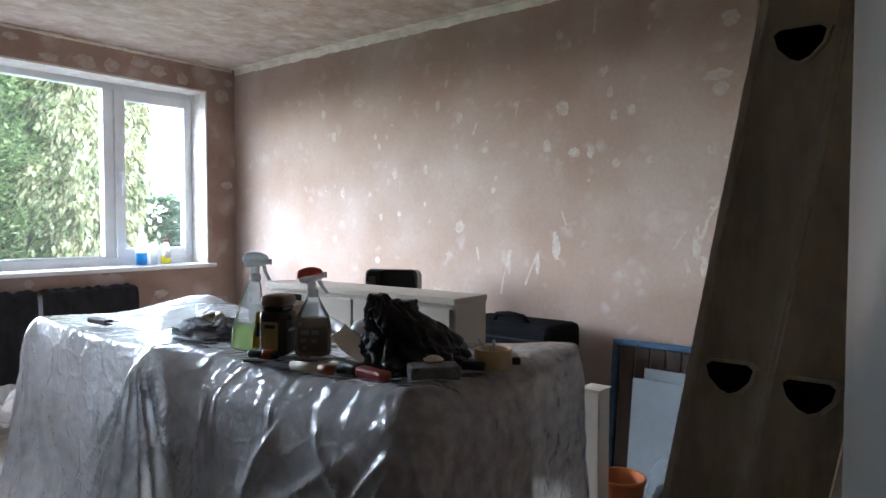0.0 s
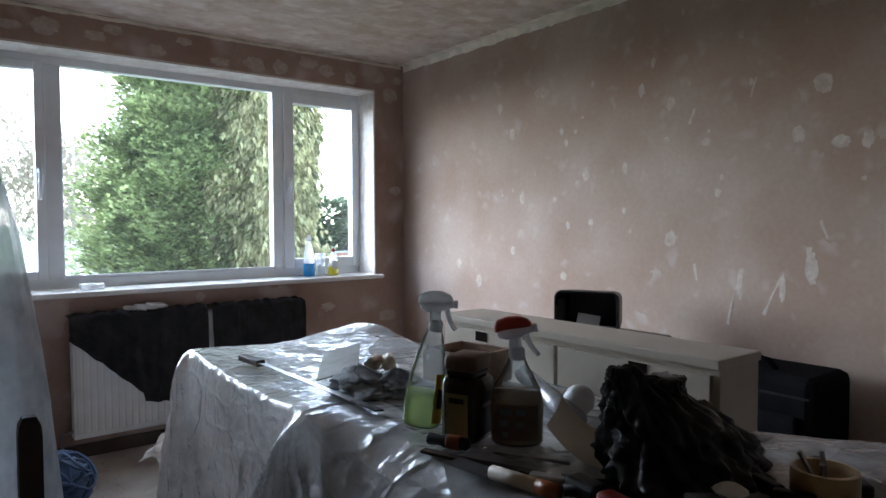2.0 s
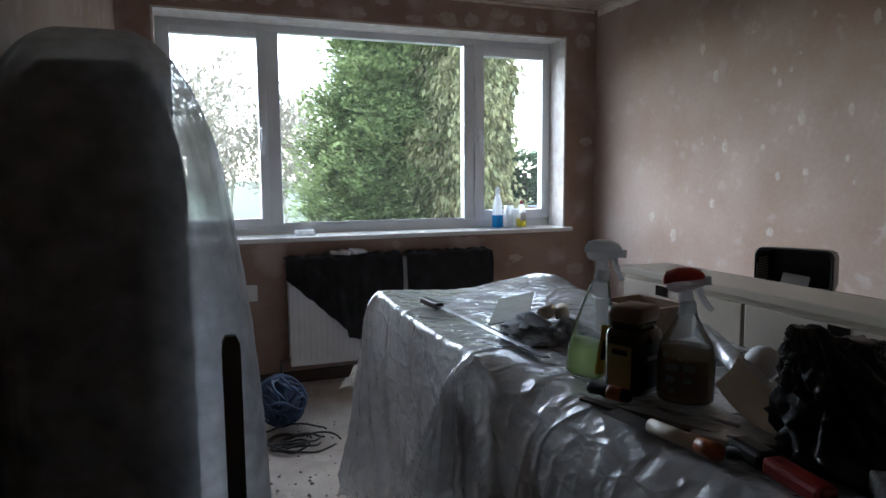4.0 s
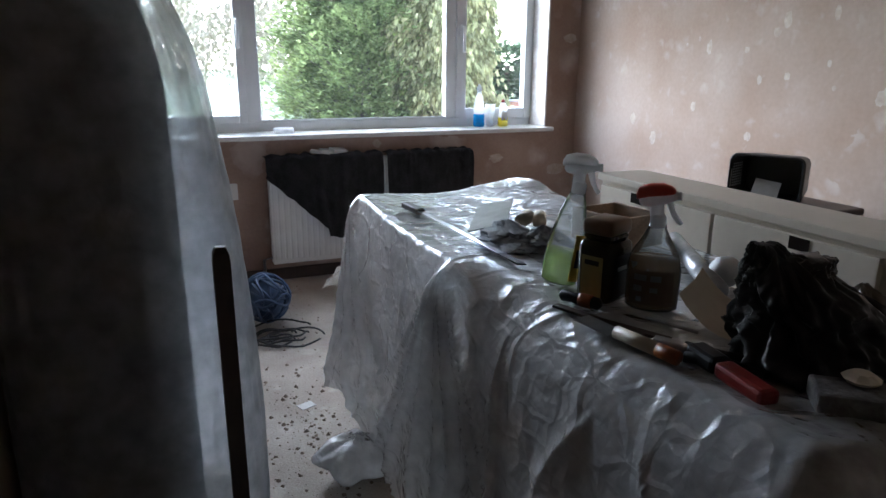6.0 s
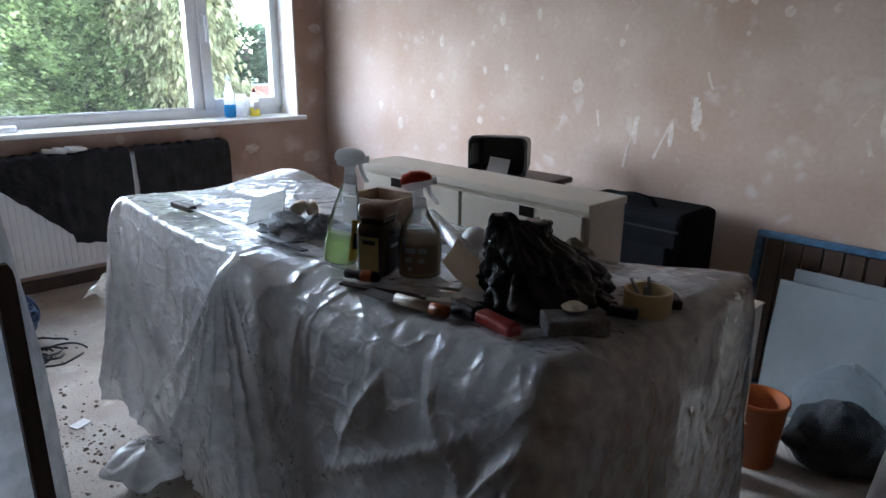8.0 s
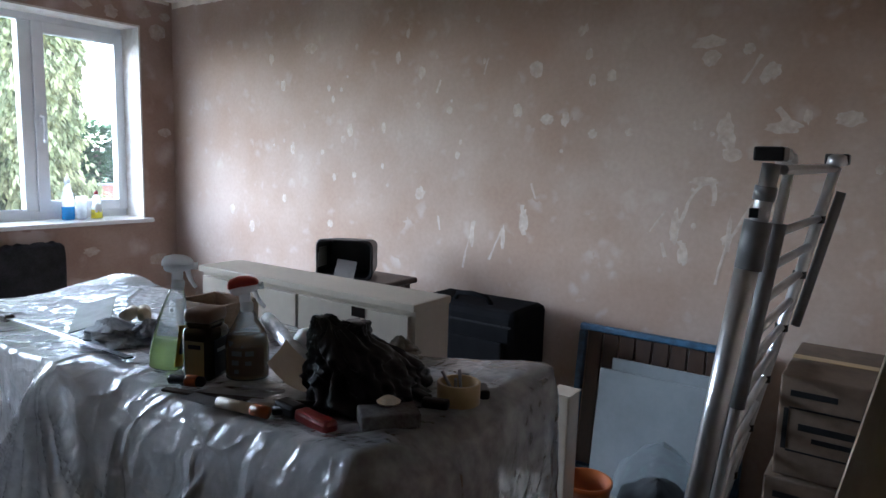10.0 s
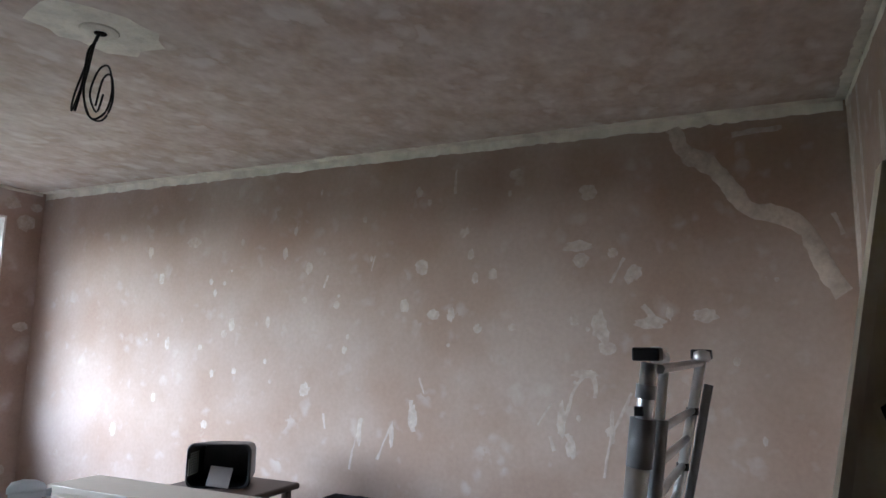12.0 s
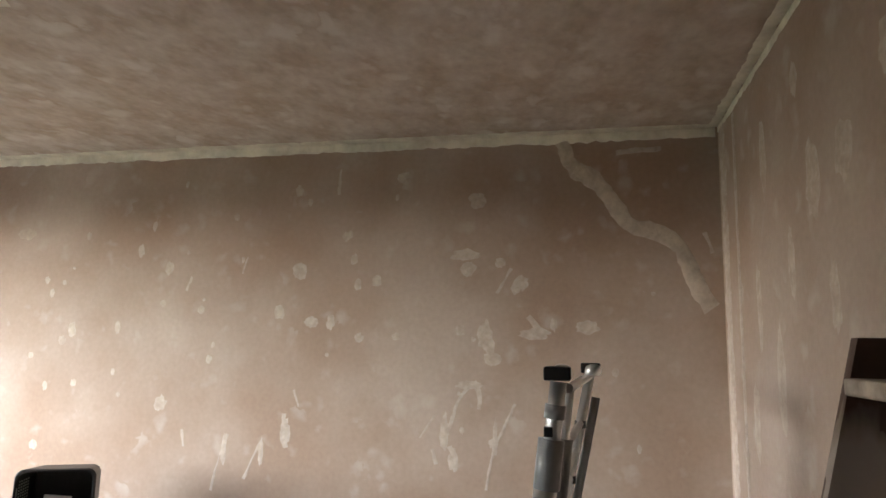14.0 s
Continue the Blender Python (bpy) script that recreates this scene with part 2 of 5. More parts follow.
def tube(points, r, seg=8, bm=None, taper=None):
    """A round rod along points; r may taper to taper at the end."""
    bm = bm or bmesh.new()
    pts = [Vector(p) for p in points]
    rings = []
    n = len(pts)
    for i, p in enumerate(pts):
        d = (pts[min(i + 1, n - 1)] - pts[max(i - 1, 0)]).normalized()
        up = Vector((0, 0, 1)) if abs(d.z) < 0.9 else Vector((1, 0, 0))
        a = d.cross(up).normalized()
        b = d.cross(a)
        rr = r if taper is None else r + (taper - r) * i / (n - 1)
        rings.append([bm.verts.new(p + rr * (math.cos(t) * a + math.sin(t) * b)) for t in (2 * math.pi * k / seg for k in range(seg))])
    for a, b in zip(rings, rings[1:]):
        for i in range(seg):
            bm.faces.new((a[i], a[(i + 1) % seg], b[(i + 1) % seg], b[i]))
    bm.faces.new(rings[0][::-1]), bm.faces.new(rings[-1])
    return bm


# ---- room ----
XL, XR, YN, YW, H = 0.44, 3.475, 0.23, 4.925, 2.40
DX, DY0, DY1 = 0.617, 0.4132, 1.224      # room face and sides of the doorway
floor = tagged(part("floor", cube(-1.2, -0.9, -0.12, XR + 0.12, YW + 0.3, 0), FLOOR), "dusty bare floor with plaster debris", "floor", kind="structure")
ceiling = tagged(part("ceiling", cube(-1.2, -0.9, H, XR + 0.12, YW + 0.3, H + 0.12), PLASTER_C), "newly skimmed pinkish ceiling with pale patches", "ceiling", kind="structure")
wall_east = tagged(part("wall_east", cube(XR, YN - 0.12, 0, XR + 0.12, YW + 0.3, H), PLASTER), "bare pink plaster wall with pale filler patches", "wall", kind="structure")
wall_south = tagged(part("wall_south", cube(DX, YN - 0.12, 0, XR, YN, H), PLASTER), "bare plaster wall with vertical filler streaks", "wall", kind="structure")
WX0, WX1, WZ0, WZ1 = 0.617, 3.236, 0.905, 2.205
bm = bmesh.new()
box(bm, XL - 0.12, YW, 0, WX0, YW + 0.3, H)
box(bm, WX1, YW, 0, XR, YW + 0.3, H)
box(bm, WX0, YW, 0, WX1, YW + 0.3, WZ0 - 0.03)
box(bm, WX0, YW, WZ1, WX1, YW + 0.3, H)
wall_north = tagged(part("wall_north", bm, PLASTER_W), "bare brown plaster wall round the window", "wall", kind="structure")
bm = bmesh.new()
box(bm, XL - 0.12, DY1 + 0.16, 0, XL, YW, H)
box(bm, DX - 0.117, DY1, 0, DX, DY1 + 0.16, H)
box(bm, XL, DY1 + 0.12, 0, DX - 0.117, DY1 + 0.16, H)
box(bm, DX - 0.117, YN - 0.12, 0, DX, DY0 - 0.03, H)
box(bm, DX - 0.117, DY0 - 0.03, 2.04, DX, DY1, H)
wall_west = tagged(part("wall_west", bm, PLASTER), "bare plaster wall with the doorway", "wall", kind="structure")
bm = bmesh.new()
box(bm, -1.2, -0.9, 0, -1.1, 2.4, H)
box(bm, -1.1, -0.9, 0, DX - 0.117, -0.8, H)
box(bm, -1.1, 2.3, 0, XL - 0.12, 2.4, H)
box(bm, DX - 0.12, -0.8, 0, DX, YN - 0.12, H)
wall_hall = tagged(part("wall_hall", bm, REVEAL), "plain pale wall of the hallway", "wall", kind="structure")

# door lining: two jambs and a head
door_lining = thing("door_lining", "white gloss painted door lining of an open doorway", "door frame", kind="structure")
part("jamb", cube(DX - 0.127, DY0 - 0.07, 0, DX + 0.012, DY0, 2.06, 0.032), GLOSS, door_lining, smooth=True)
for n_, b_ in (("jamb", (DX - 0.127, DY1 - 0.004, 0, DX + 0.012, DY1 + 0.06, 2.06)), ("head", (DX - 0.127, DY0 + 0.004, 2.01, DX + 0.012, DY1 - 0.004, 2.06))):
    part(n_, cube(*b_, bevel=0.006), GLOSS, door_lining)

# window
window_1 = thing("window_1", "white plastic three-light window in a deep reveal", "window", kind="structure")
FY = 5.165
MX = (1.225, 1.335, 2.565, 2.66)
bm = cube(WX0, FY - 0.02, WZ0 + 0.04, WX0 + 0.04, FY + 0.05, WZ1)
box(bm, WX1 - 0.0, FY - 0.02, WZ0 + 0.04, WX1 + 0.035, FY + 0.05, WZ1)
box(bm, WX0 + 0.04, FY - 0.02, WZ1 - 0.055, WX1, FY + 0.05, WZ1)
box(bm, WX0, FY - 0.02, WZ0, WX1, FY + 0.05, WZ0 + 0.055)
frame_ob = part("window_frame", bm, WHITE, window_1)
for x0, x1 in ((1.24, 1.325), (2.565, 2.64)):
    part("mullion", cube(x0, FY - 0.018, WZ0 + 0.055, x1, FY + 0.05, WZ1 - 0.055, 0.006), WHITE, window_1)


def sash(x0, x1, z0, z1, w, hx):
    bm = bmesh.new()
    for b_ in ((x0, z0, x0 + w, z1), (x1 - w, z0, x1, z1), (x0 + w, z1 - w, x1 - w, z1), (x0 + w, z0, x1 - w, z0 + w)):
        box(bm, b_[0], FY - 0.034, b_[1], b_[2], FY + 0.03, b_[3], 0.004)
    s = part("sash", bm, WHITE, window_1)
    part("pane", cube(x0 + w, FY, z0 + w, x1 - w, FY + 0.006, z1 - w), GLASS, s).visible_shadow = False
    if hx:
        hb = cube(hx - 0.011, FY - 0.046, 1.50, hx + 0.011, FY - 0.034, 1.58, 0.003)
        tube([(hx, FY - 0.05, 1.565), (hx, FY - 0.075, 1.56), (hx + 0.004, FY - 0.075, 1.50), (hx + 0.002, FY - 0.07, 1.40)], 0.009, 8, hb)
        part("window_handle", hb, WHITE, s, "white lever handle", True)


sash(WX0 + 0.04, 1.24, WZ0 + 0.055, WZ1 - 0.05, 0.048, 1.205)
sash(2.64, WX1, WZ0 + 0.05, WZ1 - 0.05, 0.07, 2.672)
for x0, x1 in ((1.325, 2.565),):
    part("pane", cube(x0, FY, WZ0 + 0.055, x1, FY + 0.006, WZ1 - 0.055), GLASS, window_1).visible_shadow = False
    part("glazing_bead", cube(x0, FY - 0.012, WZ0 + 0.055, x1, FY - 0.002, WZ0 + 0.072, 0.003), WHITE, window_1)
window_sill = tagged(part("window_sill", cube(WX0 - 0.0, 4.875, WZ0 - 0.03, WX1 + 0.04, FY - 0.02, WZ0, 0.008), GLOSS), "white painted window sill", "sill", kind="structure")
bm = cube(WX0 - 0.001, YW + 0.002, WZ0, WX0 + 0.012, FY - 0.02, WZ1)
box(bm, WX1 - 0.012, YW + 0.002, WZ0, WX1 + 0.001, FY - 0.02, WZ1)
box(bm, WX0 + 0.012, YW + 0.002, WZ1 - 0.012, WX1 - 0.012, FY - 0.02, WZ1 + 0.001)
reveal = tagged(part("trim", bm, REVEAL), "dusty white lining of the window reveal", "trim", kind="structure")
baseboard = tagged(part("baseboard", cube(XL, YW - 0.018, 0, XR, YW, 0.075, 0.005), DARKWOOD), "low dark skirting board", "baseboard", kind="structure")

# ---- further materials ----
PLASTIC = sheet_mat("milky_plastic_sheet", (0.94, 0.95, 0.96), 0.12, 0.14, 0.24, 0.36, 0.30, (1.25, 1.95, 0.50))
WRAP = sheet_mat("clear_plastic_wrap", (0.84, 0.86, 0.88), 0.50, 0.04, 0.35, 0.6, 0.12)
DARKTOP = mat("worn_brown_top", (0.15, 0.105, 0.075), 0.6, var=0.2, scale=7, bump=0.08)
TAN = mat("tan_wood", (0.45, 0.33, 0.235), 0.5, var=0.15, scale=5, bump=0.06, stretch=(4, 0.6, 4))
BLUE = mat("blue_plastic", (0.10, 0.20, 0.48), 0.4, var=0.08)
CARD = mat("brown_cardboard", (0.15, 0.105, 0.07), 0.85, var=0.1, scale=9, bump=0.1)
CLOTH = mat("dark_grey_cloth", (0.028, 0.028, 0.030), 0.8, spec=0.15, var=0.2, scale=10, bump=0.4, bscale=90)
FABRIC = mat("dark_upholstery", (0.024, 0.021, 0.020), 0.9, var=0.15, scale=8, bump=0.3, bscale=150)
LAMINATE = mat("cream_laminate", (0.55, 0.49, 0.40), 0.35, var=0.03, scale=5, bump=0.02)
RAD = mat("white_enamel", (0.74, 0.74, 0.73), 0.35, var=0.05, scale=6, bump=0.02)
ALU = mat("weathered_aluminium", (0.74, 0.66, 0.52), 0.6, metal=0.1, var=0.14, scale=7, bump=0.12, bscale=60, second=(0.42, 0.36, 0.27), stretch=(2, 2, 0.7))
SILVER = mat("brushed_silver", (0.62, 0.63, 0.64), 0.3, metal=0.9, var=0.06, scale=12, bump=0.03)
BLACKP = mat("black_plastic", (0.014, 0.014, 0.015), 0.4, spec=0.25, var=0.15, scale=15, bump=0.05)
# near-black that paints the shade of recesses onto solid plugs
HOLE_SHADE = mat("hollow_shade", (0.012, 0.008, 0.006), 0.95, var=0.1, spec=0.05)
BINBAG = mat("black_bin_bag", (0.008, 0.008, 0.009), 0.3, spec=0.35, var=0.1, scale=20, bump=0.3, bscale=35)
OLDWOOD = mat("dark_stained_wood", (0.085, 0.040, 0.026), 0.6, var=0.2, scale=6, bump=0.15, second=(0.045, 0.022, 0.015), spots=((0.50, 0.44, 0.38), 11.0, 0.62), stretch=(1, 1, 0.5))
DUSTY = mat("plaster_splashed_wood", (0.42, 0.36, 0.30), 0.9, var=0.2, scale=14, bump=0.2)
NYLON = mat("black_nylon", (0.009, 0.009, 0.010), 0.85, spec=0.03, var=0.15, scale=12, bump=0.25, bscale=220)
BLUEPAINT = mat("chipped_blue_paint", (0.045, 0.11, 0.19), 0.5, var=0.2, scale=20, bump=0.15)
BOARDW = mat("pale_board", (0.22, 0.24, 0.25), 0.6, var=0.05, scale=6, bump=0.03)
PAPER = mat("paper", (0.66, 0.66, 0.65), 0.8, var=0.06, scale=10, bump=0.05)
ORANGE = mat("orange_plastic", (0.34, 0.085, 0.012), 0.4, var=0.06)
BRIGHTRED = mat("bright_red_plastic", (0.62, 0.07, 0.045), 0.4, var=0.05)
RED = mat("red_plastic", (0.24, 0.018, 0.014), 0.35, var=0.06)
WHITEP = mat("white_plastic", (0.76, 0.76, 0.76), 0.35, var=0.03)
CREAM = mat("cream_plastic", (0.66, 0.58, 0.45), 0.45, var=0.06)
CLEAR = sheet_mat("clear_bottle", (0.82, 0.85, 0.85), 0.82, 0.10, 0.06, 0.7, 0.05)
GREENLIQ = sheet_mat("pale_green_liquid", (0.55, 0.66, 0.25), 0.35, 0.05, 0.1, 0.8, 0.05)
AMBER = sheet_mat("amber_liquid", (0.30, 0.19, 0.09), 0.25, 0.05, 0.1, 0.8, 0.05)
BLUELIQ = sheet_mat("blue_liquid", (0.02, 0.34, 0.70), 0.3, 0.05, 0.1, 0.8, 0.05)
YELLIQ = sheet_mat("yellow_liquid", (0.85, 0.72, 0.02), 0.3, 0.05, 0.1, 0.8, 0.05)
MILKY = sheet_mat("milky_bottle", (0.90, 0.91, 0.92), 0.30, 0.04, 0.15, 0.75, 0.0)
NOZZLE = sheet_mat("white_nozzle", (0.88, 0.88, 0.88), 0.02, 0.04, 0.3, 0.5, 0.0)
YELLOW = mat("yellow_label", (0.72, 0.47, 0.04), 0.4, var=0.06)
OLIVE = mat("dark_coffee_glass", (0.03, 0.024, 0.009), 0.15, spec=0.3, var=0.1, scale=20, bump=0.0)
BROWNCAP = mat("brown_cap", (0.17, 0.10, 0.055), 0.4, var=0.08)
GREYBLOCK = mat("grey_sponge", (0.16, 0.155, 0.15), 0.95, var=0.15, scale=30, bump=0.4, bscale=120)
STEEL = mat("worn_steel", (0.50, 0.50, 0.51), 0.3, metal=0.85, var=0.12, scale=18, bump=0.05)
TAPE = mat("brown_tape", (0.50, 0.36, 0.18), 0.4, var=0.08)
CABLE = mat("blue_cable", (0.05, 0.09, 0.17), 0.45, var=0.12)
WIRE = mat("black_wire", (0.012, 0.012, 0.013), 0.4, var=0.1)
GREYP = mat("dark_grey_plastic", (0.05, 0.05, 0.052), 0.45, spec=0.25, var=0.12, scale=15, bump=0.05)
GREYM = mat("grey_moulded_plastic", (0.20, 0.20, 0.20), 0.4, spec=0.3, var=0.08, scale=15, bump=0.04)
GLOVE = mat("grey_glove", (0.40, 0.43, 0.46), 0.8, var=0.15, scale=20, bump=0.3)


def nz(x, y, z=0.0, s=1.0):
    return noise.noise(Vector((x * s, y * s, z * s)))


# ---- draped table ----
TX0, TX1, TY0, TY1, TZ = 1.375, 2.035, 1.25, 3.10, 0.838
table = thing("table", "tan wooden sideboard under the plastic sheet", "sideboard")
part("body", cube(1.455, 1.325, 0.06, 1.98, 2.33, 0.808, 0.01), TAN, table)
part("tabletop", cube(1.45, 1.318, 0.808, 2.01, 3.07, 0.820, 0.004), DARKTOP, table)
for lx in (1.46, 1.93):
    for ly in (1.33, 2.27, 3.0):
        part("leg", cube(lx, ly, 0, lx + 0.045, ly + 0.045, 0.06 if ly < 3 else 0.808, 0.006), TAN, table)

bundle = tagged(part("bag", lathe([(0.02, 0.30), (0.10, 0.32), (0.15, 0.45), (0.13, 0.6), (0.05, 0.7)], 16, pose(1.62, 3.2, -0.25)), BLUE, smooth=True), "blue bag standing on the floor under the sheet", "bag")


def rrect(s, r=0.03):
    """A point of the table's rounded outline and its outward way, s metres along from the near corner by the doorway."""
    w, d = TX1 - TX0, TY1 - TY0
    s %= 2 * (w + d)
    if s < d:
        p, o = (TX0, TY0 + s), (-1, 0)
    elif s < d + w:
        p, o = (TX0 + s - d, TY1), (0, 1)
    elif s < 2 * d + w:
        p, o = (TX1, TY1 - (s - d - w)), (1, 0)
    else:
        p, o = (TX1 - (s - 2 * d - w), TY0), (0, -1)
    cx, cy = min(max(p[0], TX0 + r), TX1 - r), min(max(p[1], TY0 + r), TY1 - r)
    v = Vector((p[0] - cx, p[1] - cy))
    if v.length < 1e-6:
        v = Vector(o)
    v.normalize()
    return Vector((cx + v.x * r, cy + v.y * r)), v


PER = 2 * (TX1 - TX0 + TY1 - TY0)
rng = random.Random(4)
# creases: start s and drop, end s and drop, height, width
CREASES = [(1.0, 0.0, 1.0 + d, 0.74 + rng.uniform(-0.12, 0.06), h_, w_) for d, h_, w_ in ((-0.62, .020, .008), (-0.43, .016, .007), (-0.22, .026, .009), (-0.05, .020, .008), (0.09, .028, .010), (0.27, .034, .012), (0.46, .022, .009), (0.66, .014, .008))]
CREASES += [(1.0, 0.0, 1.0 + d, rng.uniform(0.16, 0.36), rng.uniform(0.007, 0.012), 0.006) for d in (-0.34, -0.16, -0.07, 0.03, 0.14, 0.22)]
CREASES += [(1.84, 0.0, 1.85 + d, 0.78, rng.uniform(0.012, 0.022), rng.uniform(0.008, 0.012)) for d in (-0.62, -0.40, -0.22, -0.05, 0.10, 0.30)]
CREASES += [(0.02, 0.03, 0.62, 0.80, 0.034, 0.009), (0.02, 0.03, 0.24, 0.80, 0.030, 0.011), (0.01, 0.03, 0.10, 0.8, 0.018, 0.009), (0.0, 0.0, -0.14, 0.8, 0.022, 0.012), (0.05, 0.0, 0.95, 0.52, 0.012, 0.008), (0.72, 0.0, 0.62, 0.78, 0.016, 0.007), (0.40, 0.0, 0.46, 0.10, 0.02, 0.012), (0.30, 0.0, 0.16, 0.14, 0.018, 0.010)]
CREASES += [(rng.uniform(0, PER), rng.uniform(0.0, 0.2), 0, rng.uniform(0.4, 0.8), rng.uniform(0.006, 0.012), rng.uniform(0.006, 0.010)) for _ in range(16)]
CREASES += [(rng.uniform(0, PER), rng.uniform(0.0, 0.45), 0, rng.uniform(0.5, 0.8), rng.uniform(0.0015, 0.004), rng.uniform(0.004, 0.007)) for _ in range(60)]
CREASES = [(a, b, c if c else a + rng.uniform(-0.35, 0.35), d, e, w) for a, b, c, d, e, w in CREASES]


def topz(x, y):
    """Height of the sheet on the table: flat with raised corners, ripples and small tucks."""
    u, v = (x - TX0) / (TX1 - TX0), (y - TY0) / (TY1 - TY0)
    z = TZ + 0.0
    for cx, cy, hh in ((0, 1, 0.022), (1, 1, 0.026), (0, 0, 0.03), (1, 0, 0.03)):
        z += hh * math.exp(-((u - cx) ** 2 * 9 + (v - cy) ** 2 * 55))
    z += 0.04 * math.exp(-math.sqrt((u - 0.96) ** 2 * 30 + (v - 0.93) ** 2 * 90))
    z += 0.02 * math.exp(-math.sqrt(u * u * 60 + (v - 0.57) ** 2 * 400))
    rip = abs(nz(x + y * 0.4, y * 0.7, 1.3, 6)) * 0.010 + abs(nz(x * 0.6, y + x * 0.5, 2.7, 15)) * 0.005 + abs(nz(x, y, 4.7, 33)) * 0.002
    # slack over the table's edge: it rounds down from a rim that lies inside the edge, but for the pulled-up places
    slack = 0.085 * math.exp(-((y - 1.70) / 0.52) ** 4) * min(1.0, abs(y - 2.23) / 0.22) ** 0.7
    z -= slack * max(0.0, 1 - (x - TX0) / 0.078) ** 1.5
    z -= 0.07 * max(0.0, 1 - (y - TY0) / 0.07) ** 1.5 * max(0.0, 1 - u) ** 0.5
    return z + rip * (0.4 + 0.6 * min(1, max(0, (v - 0.55) * 4)))


def spread(x, y):
    """The sheet reaches further out at the end past the cabinet."""
    return x + max(0.0, x - 1.8) / 0.235 * 0.085 * min(1.0, max(0.0, 1.60 - y) / 0.3)


verts, faces = [], []
NS, NT, ND = 1700, 34, 56
for i in range(NS):
    s = PER * i / NS
    p, o = rrect(s)
    c = Vector((min(max(p.x, TX0 + 0.33), TX1 - 0.33), min(max(p.y, TY0 + 0.33), TY1 - 0.33)))
    for k in range(NT):
        q = c.lerp(p, k / (NT - 1))
        verts.append((spread(q.x, q.y), q.y, topz(q.x, q.y)))
    z0 = topz(p.x, p.y)
    corner = min(abs(s - 1.85), abs(s), abs(PER - s)) if s < 2.6 or s > PER - 0.5 else 1.0
    hem = 0.05 + 0.045 * nz(s, 0, 5.0, 2.3) + 0.13 * math.exp(-((s - 1.75) / 0.16) ** 2) + 0.012 * math.sin(s * 31)
    flare = 0.055 + 0.05 * nz(s, 3.0, 0, 1.7) + 0.06 * math.exp(-(corner / 0.2) ** 2)
    F = np.arange(1, ND + 1) / ND
    D = F * (z0 - hem)
    pull = np.zeros(ND)
    for s0, d0, s1, d1, hh, w in CREASES:
        ds = (s - (s0 + (s1 - s0) * (D - d0) / (d1 - d0)) + PER / 2) % PER - PER / 2
        fade = np.clip((D - d0) / 0.10, 0, 1) * np.clip(1 - (D - d1) / 0.15, 0, 1)
        pull += hh * fade * (np.exp(-np.abs(ds / w)) + 0.10 * np.exp(-np.abs(ds / w / 4)))
    pull = 0.055 * np.tanh(pull * 1.2 / 0.055)
    for k in range(1, ND + 1):
        f, drop = k / ND, D[k - 1]
        out = 0.012 * min(1, f * 12) + flare * f ** 1.2 + pull[k - 1]
        amp = min(1.0, f * 2.2)
        out += amp * (0.012 * nz(s, 1.1, f * 0.5, 3.2) + 0.004 * abs(nz(s * 1.0, 7.7, f * 0.9, 8.5)))
        out += 0.007 * abs(nz(s * 0.8, drop, 9.1, 9)) * min(1, f * 6) + 0.003 * abs(nz(s, drop * 0.8, 4.4, 23)) * min(1, f * 6)
        # a loose tuck low down on the doorway side
        out += 0.022 * math.exp(-((s - 1.55) / 0.28) ** 2) * math.exp(-((drop - 0.60) / 0.065) ** 2)
        verts.append((spread(p.x, p.y) + o.x * out, p.y + o.y * out, z0 - drop + 0.004 * nz(s, drop, 3, 30)))
ROW = NT + ND
for i in range(NS):
    a, b = i * ROW, (i + 1) % NS * ROW
    for k in range(ROW - 1):
        faces.append((a + k, b + k, b + k + 1, a + k + 1))
dust_sheet = raw("dust_sheet", verts, faces, PLASTIC, smooth=True)
tagged(dust_sheet, "milky translucent plastic dust sheet draped over a table", "dust sheet")
# loose ends of the sheet on the floor and at the far corner
verts, faces = [], []
for i in range(40):
    for k in range(14):
        a, f = 2 * math.pi * i / 40, k / 13
        r = 0.03 + 0.11 * math.sin(math.pi * f) * (1 + 0.3 * nz(i, k, 0, 0.21)) + 0.015 * math.sin(5 * a)
        verts.append((1.255 + r * math.cos(a), 2.72 + r * 0.9 * math.sin(a), 0.003 + 0.13 * f * (1 + 0.25 * nz(a, f, 2, 3)) ))
for i in range(40):
    for k in range(13):
        faces.append((i * 14 + k, (i + 1) % 40 * 14 + k, (i + 1) % 40 * 14 + k + 1, i * 14 + k + 1))
tagged(raw("plastic_bag", verts, faces, PLASTIC, smooth=True), "crumpled clear plastic bag lying on the floor", "plastic bag")
verts, faces = [], []
for i in range(16):
    for k in range(16):
        u, v = i / 15, k / 15
        verts.append((1.42 + 0.02 + (u - 0.5) * 0.30 * (1 - v * 0.5) - 0.05 * v, 3.10 + v * 0.42, 0.60 - 0.22 * v + 0.03 * nz(u, v, 0.3, 4) + 0.02 * math.sin(u * 9)))
for i in range(15):
    for k in range(15):
        a = i * 16 + k
        faces.append((a, a + 16, a + 17, a + 1))
flap_ob = raw("flap", verts, faces, PLASTIC, dust_sheet, smooth=True)

